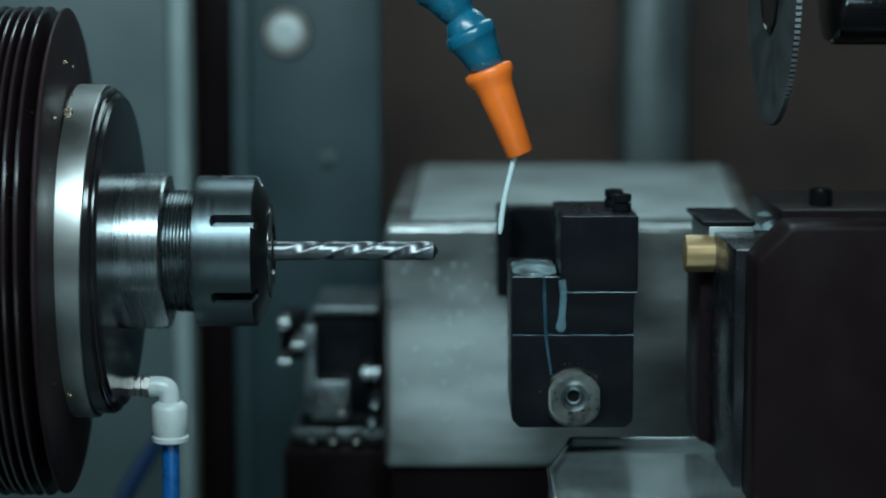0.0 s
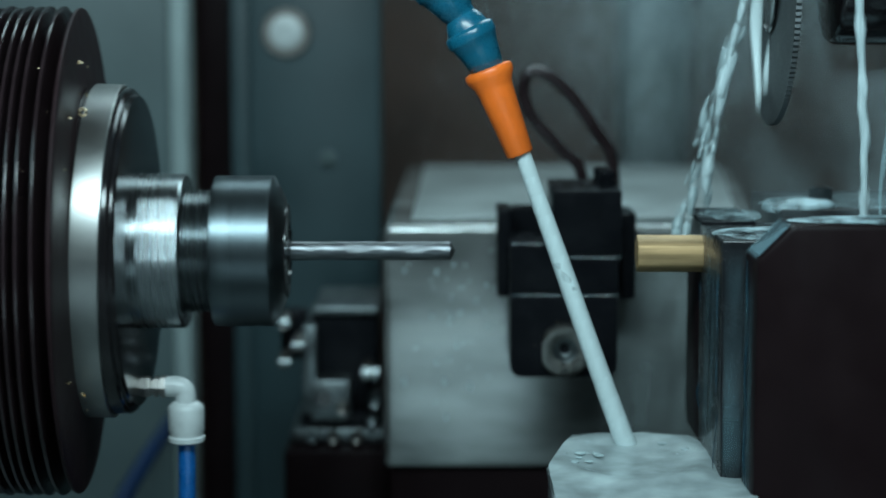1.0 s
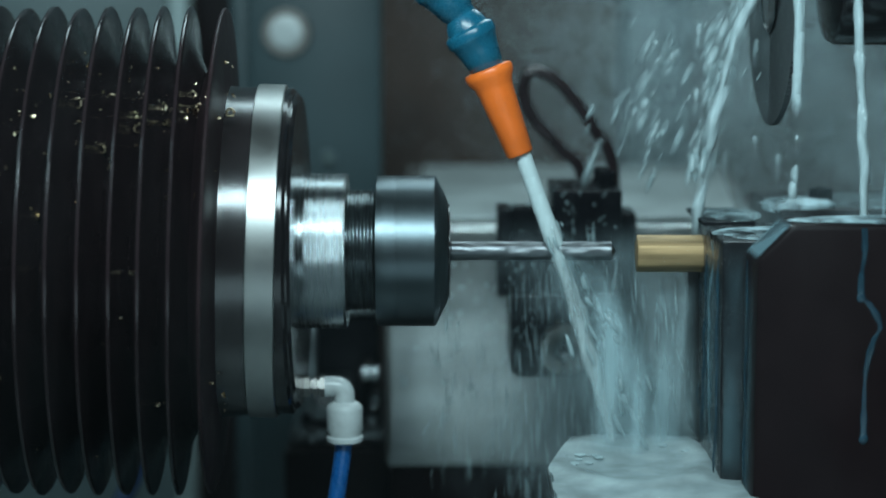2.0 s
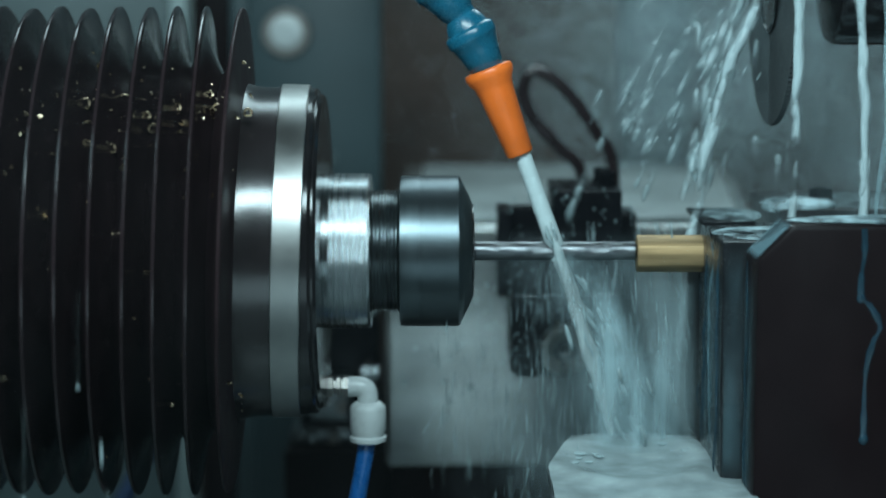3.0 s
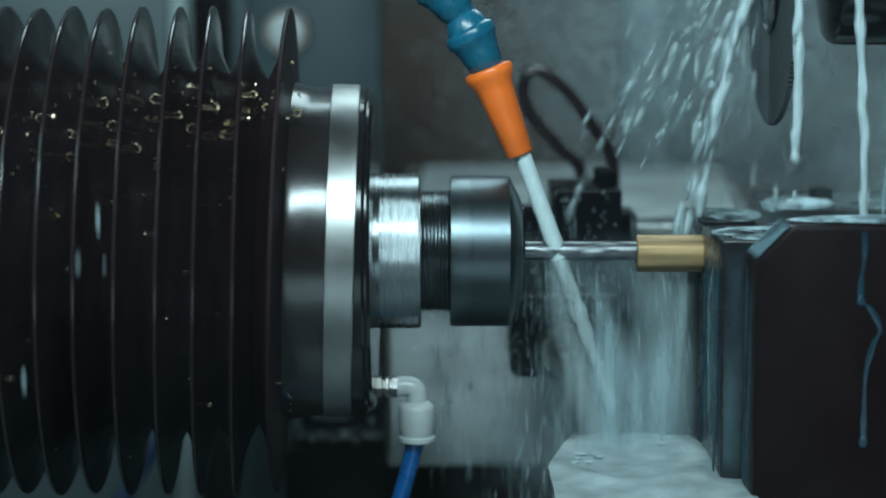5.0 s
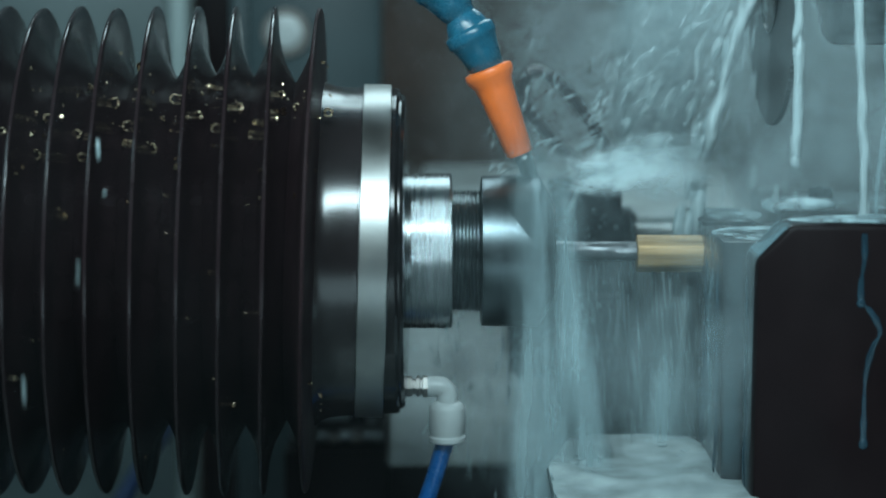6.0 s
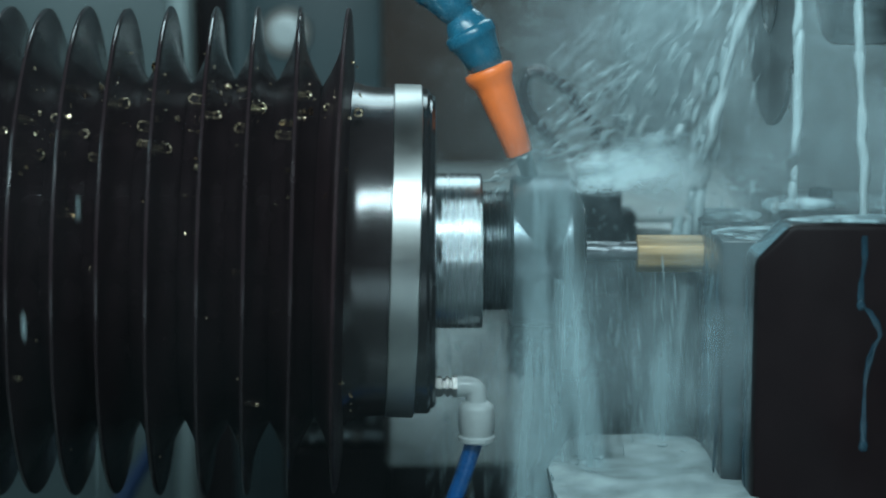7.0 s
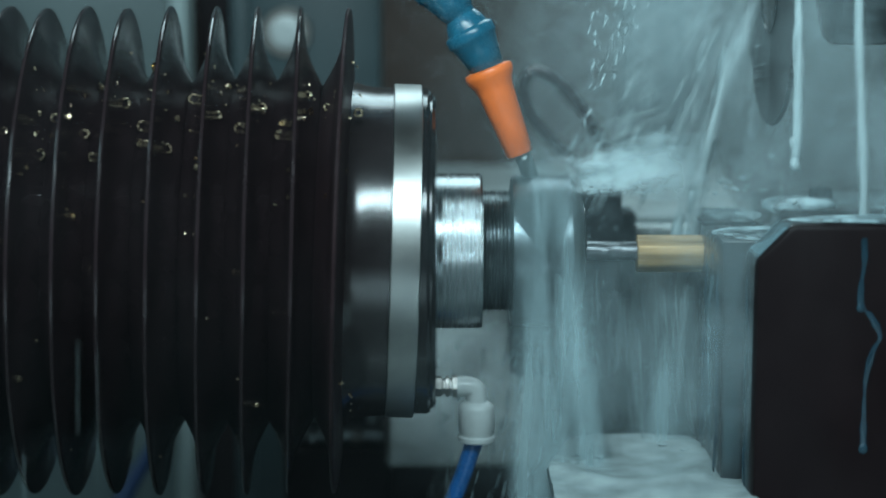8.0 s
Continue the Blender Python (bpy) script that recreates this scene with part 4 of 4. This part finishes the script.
# a winding run and hanging beads on the black front jaw
pts = ((122, -69.9, 15.5), (122.3, -70, 8), (121.5, -70, 1), (121.8, -70, -5), (124.5, -70, -8), (127.6, -70, -14), (125.5, -70, -19), (123.6, -70, -28), (123.4, -70, -40), (123.5, -70, -48))
pts = [(x + 3.2, y, z) for x, y, z in pts]
bm = sweep(smooth_curve(pts, 48), [0.8 + 0.25 * math.sin(i * 0.6) + 0.15 * math.sin(i * 1.9) for i in range(48)] + [1.0], 12, flat=0.3)
for x, z, r in ((124.8, -5.5, 1.4), (126.7, -48.6, 1.5)):
    bmesh.ops.create_uvsphere(bm, u_segments=16, v_segments=10, radius=1, matrix=Matrix.LocRotScale((x, -69.9, z), None, (r, 0.7, r * 1.15)))
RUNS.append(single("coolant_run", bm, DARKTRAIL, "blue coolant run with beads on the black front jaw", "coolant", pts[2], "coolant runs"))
PUDDLES = []
for k, (x, y, z, sx, sy) in enumerate(((100, 20, 9.4, 10, 20), (150, -59.5, 16.9, 48, 9.5), (150, 55, 10.4, 34, 26), (112, -26, 8.6, 25, 19), (126, 36, 10.8, 14, 9))):
    bm = bmesh.new()
    bmesh.ops.create_icosphere(bm, subdivisions=4, radius=1, matrix=Matrix.LocRotScale((x, y, z - 0.3), None, (sx, sy, 3.2 if k == 4 else 1.1)))
    for v in bm.verts:
        q = 1 + 0.25 * noise.noise(v.co * 0.09)
        v.co.x, v.co.y = x + (v.co.x - x) * q, y + (v.co.y - y) * q
        v.co.z += 0.25 * noise.noise(v.co * 0.2)
    PUDDLES.append(single("coolant_puddle", bm, TOPFILM if k in (1, 3, 4) else FILM, "milky coolant puddle on the clamp's top", "puddle", (x, y, z), "puddles on the clamp"))
SPLASH = [
    drops("coolant_splash", "burst of coolant off the black block", 500, (-22, -14, -104), (38, 20, -54), 0.5, 1.0, (-0.6, 0, -1), 500, CLEAR),
    lumps("coolant_splash", "burst of coolant off the black block", [(34, -12, -50), (18, -12, -66), (2, -12, -80), (-12, -12, -96)], 90, 5.0, 2.0, 501, COOLANT, 1.2, 1.1),
    sheet("coolant_splash", "burst of coolant off the black block", (-16, -14, -46), (36, -14, -40), (-30, -14, -112), (44, -14, -112), 4, BURST, 210, 4),
    sheet("coolant_splash", "burst of coolant off the black block", (20, -15, 4), (34, -15, 4), (16, -15, -66), (38, -15, -66), 3, SHEETS, 221, 3),
]
WASH = strand("coolant_veil", "coolant washing over the black block", (25, -14, 4), (22, -14, -78), 2.2, 510, SOFTJET, 0.4, 6, "coolant veils", 1.5)
STRAY = [drops("coolant_drops", "single coolant drops falling before the bellows", 2, (-125 + 24 * k, -110, -30), (-100 + 26 * k, -95, 40), 0.55, 2.6, (0, 0, -1), 520 + k, CLEAR) for k in range(2)]
MISTS = [mist("coolant_mist", 35000, (30 + 75 * k, 330, -30), (200 + 75 * k, 480, 150), 0.24, 600 + k) for k in range(3)]

HAZE = [
    sheet("coolant_mist", "drifting fine coolant mist behind the cut", (0, 42, 5), (104, 42, 5), (-8, 42, -105), (108, 42, -105), 4, SMOKE, 130, 4, "coolant mist")
] + [
    sheet("coolant_mist", "drifting fine coolant mist round the collet nut", (-25, -62 + 50 * k, 150), (225, -62 + 50 * k, 150), (-30, -62 + 50 * k, -78), (215, -62 + 50 * k, -78), 6, SMOKE, 160 + 5.7 * k, 4, "coolant mist") for k in range(1)
] + [
    sheet("coolant_mist", "drifting coolant mist over the clamp", (74 + 8 * k, 12 + 40 * k, 130), (245, 12 + 40 * k, 130), (74 + 8 * k, 12 + 40 * k, -20), (245, 12 + 40 * k, -20), 4, SMOKE, 240 + 5.7 * k, 4, "coolant mist") for k in range(1)
]
# one faint sheet across the whole view, added to raise the black level
HAZE += [
    sheet("coolant_mist", "faint pale veil added before the spindle to lift the darks", (-210, -112 - 6 * k, 150), (210, -112 - 6 * k, 150), (-210, -112 - 6 * k, -150), (210, -112 - 6 * k, -150), 4, DARKLIFT, 300 + 4.1 * k, 5, "coolant mist") for k in range(1)
]
FILMS = [
    # brightens the block's front once the stop has moved back
    sheet("coolant_film", "milky film on the steel block, lit brightness in its colour", (66, 127.2, -9), (106, 127.2, -9), (60, 127.2, -104), (106, 127.2, -104), 0, BLOCKLIT, 186, 0.0, "coolant films"),
    # the next three films paint the jaws' wet sheen in blue
    sheet("coolant_film", "coolant film on the clamp's side, blue sheen in its colour", (93.1, -69, 4), (93.1, -49, 4), (93.1, -69, -90), (93.1, -49, -90), 0, FILMSHEEN, 190, 0.0, "coolant films"),
    sheet("coolant_film", "coolant film on the moving jaw, blue sheen in its colour", (86.8, -47.9, 8), (93.6, -47.9, 8), (87.3, -47.9, -69), (93.6, -47.9, -69), 0, FILMSHEEN, 194, 0.0, "coolant films"),
    sheet("coolant_film", "coolant film on the moving jaw, blue sheen in its colour", (86.2, -47, 8), (86.2, -9, 8), (86.2, -47, -66), (86.2, -9, -66), 0, FILMSHEEN, 197, 0.0, "coolant films"),
    sheet("coolant_film", "milky film of coolant on the front jaw's chamfer", (104.2, -69.8, 17.0), (104.2, -49, 17.0), (92.9, -69.8, 5.6), (92.9, -49, 5.6), 0, WETTOP, 203, 0.0, "coolant films"),
]


# ---- what moves ----
STROKE = [(0, 0.0), (0.8, 0.0), (0.9, 1.7), (1, 5.5), (1.1, 9.3), (1.2, 13.8), (1.3, 20.4), (1.4, 30.3), (1.5, 41.0), (1.6, 47.6), (1.7, 52.8), (2, 59.4), (2.4, 63.2), (2.8, 65.8), (3, 67.3), (3.2, 67.7), (3.5, 68.7), (4, 73.9), (4.5, 78.8), (5, 83.9), (5.5, 89.1), (6, 94.2), (6.5, 99.2), (7, 104.2), (7.4, 108.7), (7.5, 109.3), (7.6, 108.7), (8, 104.2)]


def shifted(ob, dx=0, dy=0, dz=0, ry=0, rz=0):
    o = ORIGIN[ob]
    return mpose(o[0] + dx, o[1] + dy, o[2] + dz + UP, 0, ry, rz)


def falling(ob, onset, wait, way, period, gone=None, seed=0):
    """Waits at an offset, then runs along way over and over."""
    rng = random.Random(seed)
    rows = [(0.0, shifted(ob, *wait))]
    if onset > 0.2:
        rows.append((onset - 0.17, shifted(ob, *wait)))
    t = onset
    end = gone or 8.0
    while t < end:
        p = period * rng.uniform(0.85, 1.15)
        rows.append((t, shifted(ob, *[-0.5 * w for w in way])))
        rows.append((min(t + p, 8.0), shifted(ob, *[0.5 * w for w in way])))
        t += p + 1 / 30
    if gone:
        rows = [r for r in rows if r[0] < gone]
        rows.append((gone + 0.12, shifted(ob, *wait)))
    if rows[-1][0] < 8.0:
        rows.append((8.0, rows[-1][1]))
    walk(ob, rows)


def motions():
    walk(HEAD, [(t, shifted(HEAD, h)) for t, h in STROKE])
    # the rotor starts at 0.7 s
    rows, turn = [(0.0, pose(0, 0, 0))], 0.0
    for f in range(21, 241):
        turn += min(84.0, max(0.0, (f - 21) * 11.5))
        rows.append((f / 30, pose(0, 0, 0, turn)))
    walk(ROTOR, rows)
    base = [ORIGIN[AIRTUBE][i] - ORIGIN[HEAD][i] for i in range(3)]
    walk(AIRTUBE, [(t, mpose(*base, 0, a)) for t, a in ((0.0, 0), (0.9, 0), (1.5, 2), (1.8, 6), (3.0, 9), (4.5, 12), (6.0, 16), (8.0, 18))])
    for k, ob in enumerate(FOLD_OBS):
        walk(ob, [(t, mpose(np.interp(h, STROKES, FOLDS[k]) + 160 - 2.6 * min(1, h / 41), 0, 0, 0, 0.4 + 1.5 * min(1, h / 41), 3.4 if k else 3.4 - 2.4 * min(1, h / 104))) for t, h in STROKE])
    walk(BAR, [(0.0, shifted(BAR, 16.2)), (0.05, shifted(BAR, 12)), (0.15, shifted(BAR, 1)), (0.2, shifted(BAR)), (8.0, shifted(BAR))])
    back = ((0.0, 0), (0.4, 0), (0.47, 12), (0.55, 60), (0.6, 80), (0.66, 85), (8.0, 85))
    walk(STOP, [(t, shifted(STOP, 2.6 * y / 85, y)) for t, y in back])
    for ob in ON_STOP:
        walk(ob, [(t, shifted(ob, 2.6 * y / 85, y + (5 if t > 0.5 else 0), -4 if t > 0.5 else 0)) for t, y in back])
    walk(CABLE, [(t, shifted(CABLE, 0, 0, z)) for t, z in ((0.0, -62), (0.4, -60), (0.5, -20), (0.6, 0), (8.0, 0))])
    walk(POOL, [(t, shifted(POOL, 0, 0, z)) for t, z in ((0.0, -12), (0.45, -12), (0.6, 0), (1.2, 0.8), (2.0, 0.2), (3.0, 0.6), (4.0, 0.0), (5.0, 0.6), (6.5, 0.2), (8.0, 0.5))])
    walk(DRIBBLE, [(t, shifted(DRIBBLE, x, 0, z)) for t, x, z in ((0.0, 0, 0), (0.2, 0, 0), (0.33, 0, -2), (0.45, 20, -130), (8.0, 20, -130))])
    # the jet: its pieces leave the nozzle one after another; late on they are bent down by the nut
    # and run on into the pool
    for i, ob in JET_PIECES + JET_CORES:
        core = (i, ob) in JET_CORES
        home, hid = JET_D * (i * JET_STEP), Vector((-24.9, 0, 52)) if core else JET_D * -16
        sunk = Vector((38, -30, -190 if core else -118))
        sag = Vector((0.05 * max(0, i - 4), 0, 0))
        rows = [(0.0, hid), (0.32, hid), ((0.5 if core else 0.36 + 0.013 * i), home)]
        last = 1.5 if i > 4 and not core else 5.1
        rows += [(0.6 + 0.3 * j, home + sag * math.sin(j * 2.1 + i * 0.3)) for j in range(1, 20) if 0.6 + 0.3 * j < last]
        if i > 1:
            rows += [(last, home), (last + 0.25, sunk), (8.0, sunk)]
        else:
            rows += [(8.0, home)]
        walk(ob, [(t, mpose(*v, 0, -5.4 if core and t < 0.4 else 0)) for t, v in rows])
    walk(MOVING_JAW, [(t, mpose(90 - 130 + x, -26 + 20, -30 + 400 + z)) for t, x, z in ((0.0, 4, -2.6), (0.35, 4, -2.6), (0.5, 0, 0), (8.0, 0, 0))])
    for k, ob in enumerate(ROPES):
        on = (0.22, 0.2, 0.3, 0.35, 1.1)[k]
        if k in (2, 4):
            falling(ob, on, (0, 0, 130), (0.3, 0, -22), 0.13, seed=230 + k)
            continue
        rows = [(0.0, shifted(ob, 0, 0, 150)), (on, shifted(ob, 0, 0, 95)), (on + 0.18, shifted(ob))]
        t = on + 0.28
        j = 0
        while t < 7.9:
            late = min(1, max(0, (t - 0.85) / 0.4))
            dx, dz = ((10 * late, 120 * late) if k == 0 else (4 * late, 110 * late) if k == 1 else (0, 0))
            rows.append((t, shifted(ob, dx + 1.5 * math.sin(j * 1.7 + k), 0, dz + 4 * math.sin(j * 2.3 + k))))
            t += 0.2
            j += 1
        rows.append((8.0, rows[-1][1]))
        walk(ob, rows)
    for k, ob in enumerate(SWEEP):
        falling(ob, 0.85 + 0.05 * k, (10, 0, 130), (-6, 0, -26), 0.13, seed=200 + k)
    for k, ob in enumerate(BEADS):
        falling(ob, 1.2, (0, 0, 130), (-0.3, 0, -20), 0.13, seed=210 + k)
    for k, ob in enumerate(RAIN):
        falling(ob, 1.15 + 0.1 * k, (30, 0, 130), (-13, 0, -30) if k < 4 else (-1, 0, -26), 0.13, seed=k)
    for k, ob in enumerate(THROWN):
        falling(ob, 1.6 + 0.1 * k, (40, 0, 110), (-9, 0, -17), 0.14, seed=10 + k)
    for k, ob in enumerate(WETDROPS):
        falling(ob, 1.45 + 0.1 * k, (0, 0, -190), (0, 0, -4), 0.16, seed=250 + k)
    for k, ob in enumerate(FALL):
        falling(ob, 1.38 + 0.03 * k, (0, 0, -170), (2, 0, -26), 0.11, seed=20 + k)
    for k, ob in enumerate(FAN):
        falling(ob, 5.4 + 0.04 * k, (10, 0, -230), (34, 0, 34 - 8 * k), 0.12, seed=30 + k)
    for k, ob in enumerate(CURTAIN):
        falling(ob, 5.1 + 0.02 * k, (0, 0, -230), (0.3, 0, -5), 0.17, seed=50 + k)
    for k, ob in enumerate(CROWN):
        falling(ob, 5.4 + 0.03 * k, (0, 0, -230), (2.5, 0, 0.6), 0.13, seed=90 + k)
    for k, ob in enumerate(SKIRT):
        falling(ob, 1.47 + 0.03 * k, (0, 0, -190), (0.6, 0, -5), 0.12, 5.0, seed=110 + k)
    for k, ob in enumerate(SIDE):
        falling(ob, 1.7 + 0.05 * k, (0, 0, -150), (0.5, 0, -6), 0.15, seed=70 + k)
    for k, ob in enumerate(RUNS):
        walk(ob, [(0.0, shifted(ob, 6, 6, -4)), (0.6 if k < 3 else 1.2, shifted(ob, 6, 6, -4)), (0.95 if k < 3 else 1.5, shifted(ob)), (8.0, shifted(ob, 0, 0, -3))])
    for k, ob in enumerate(FILMS):
        hid = (0, 6, 0) if k == 0 else (9, 14, -8) if k == 2 else (8, 0, 0)
        walk(ob, [(0.0, shifted(ob, *hid)), (0.55, shifted(ob, *hid)), (0.95, shifted(ob)), (8.0, shifted(ob))])
    for k, ob in enumerate(PUDDLES):
        wait = (34, 0, -16) if k == 3 else (0, 0, -8 if k == 4 else -4)
        walk(ob, [(0.0, shifted(ob, *wait)), (0.3, shifted(ob, *wait)), (0.55, shifted(ob)), (8.0, shifted(ob, 0, 0, 0.3))])
    for ob in SPLASH:
        walk(ob, [(t, shifted(ob, x, 0, z)) for t, x, z in ((0.0, 45, -190), (0.3, 45, -190), (0.4, 12, 14), (0.5, 0, 0), (0.6, -5, -18), (0.8, 0, -190), (8.0, 0, -190))])
    walk(WASH, [(t, shifted(WASH, x, 0, z)) for t, x, z in ((0.0, 30, -170), (0.3, 30, -170), (0.4, 2, 8), (0.5, 0, 0), (0.6, -4, -90), (0.7, 0, -180), (8.0, 0, -180))])
    for k, ob in enumerate(STRAY):
        falling(ob, 2.5 + 0.3 * k, (0, 0, 190), (-3, 0, -110), 0.5, seed=130 + k)
    for ob, on in zip(HAZE, (1.6, 5.3, 0.8, 1.3)):
        far = 260 if on < 1 else -320
        rows = [(0.0, shifted(ob, 0, 0, far)), (on - 0.2, shifted(ob, 0, 0, far)), (on + 0.25, shifted(ob))]
        t, j = on + 0.5, 0
        while t < 7.9:
            rows.append((t, shifted(ob, 3 * math.sin(j * 1.9), 0, 3 * math.cos(j * 2.3))))
            t, j = t + 0.25, j + 1
        walk(ob, rows + [(8.0, shifted(ob))])
    for k, ob in enumerate(MISTS):
        rows = [(0.0, shifted(ob, 40, 0, 330)), (0.45, shifted(ob, 40, 0, 330)), (1.12 + 0.15 * k, shifted(ob))]
        rows += [(t, shifted(ob, 6 * math.sin(t + k), 0, 5 * math.cos(1.3 * t + k))) for t in (2.0, 3.0, 4.0, 5.0, 6.0, 7.0, 8.0)]
        walk(ob, rows)


motions()
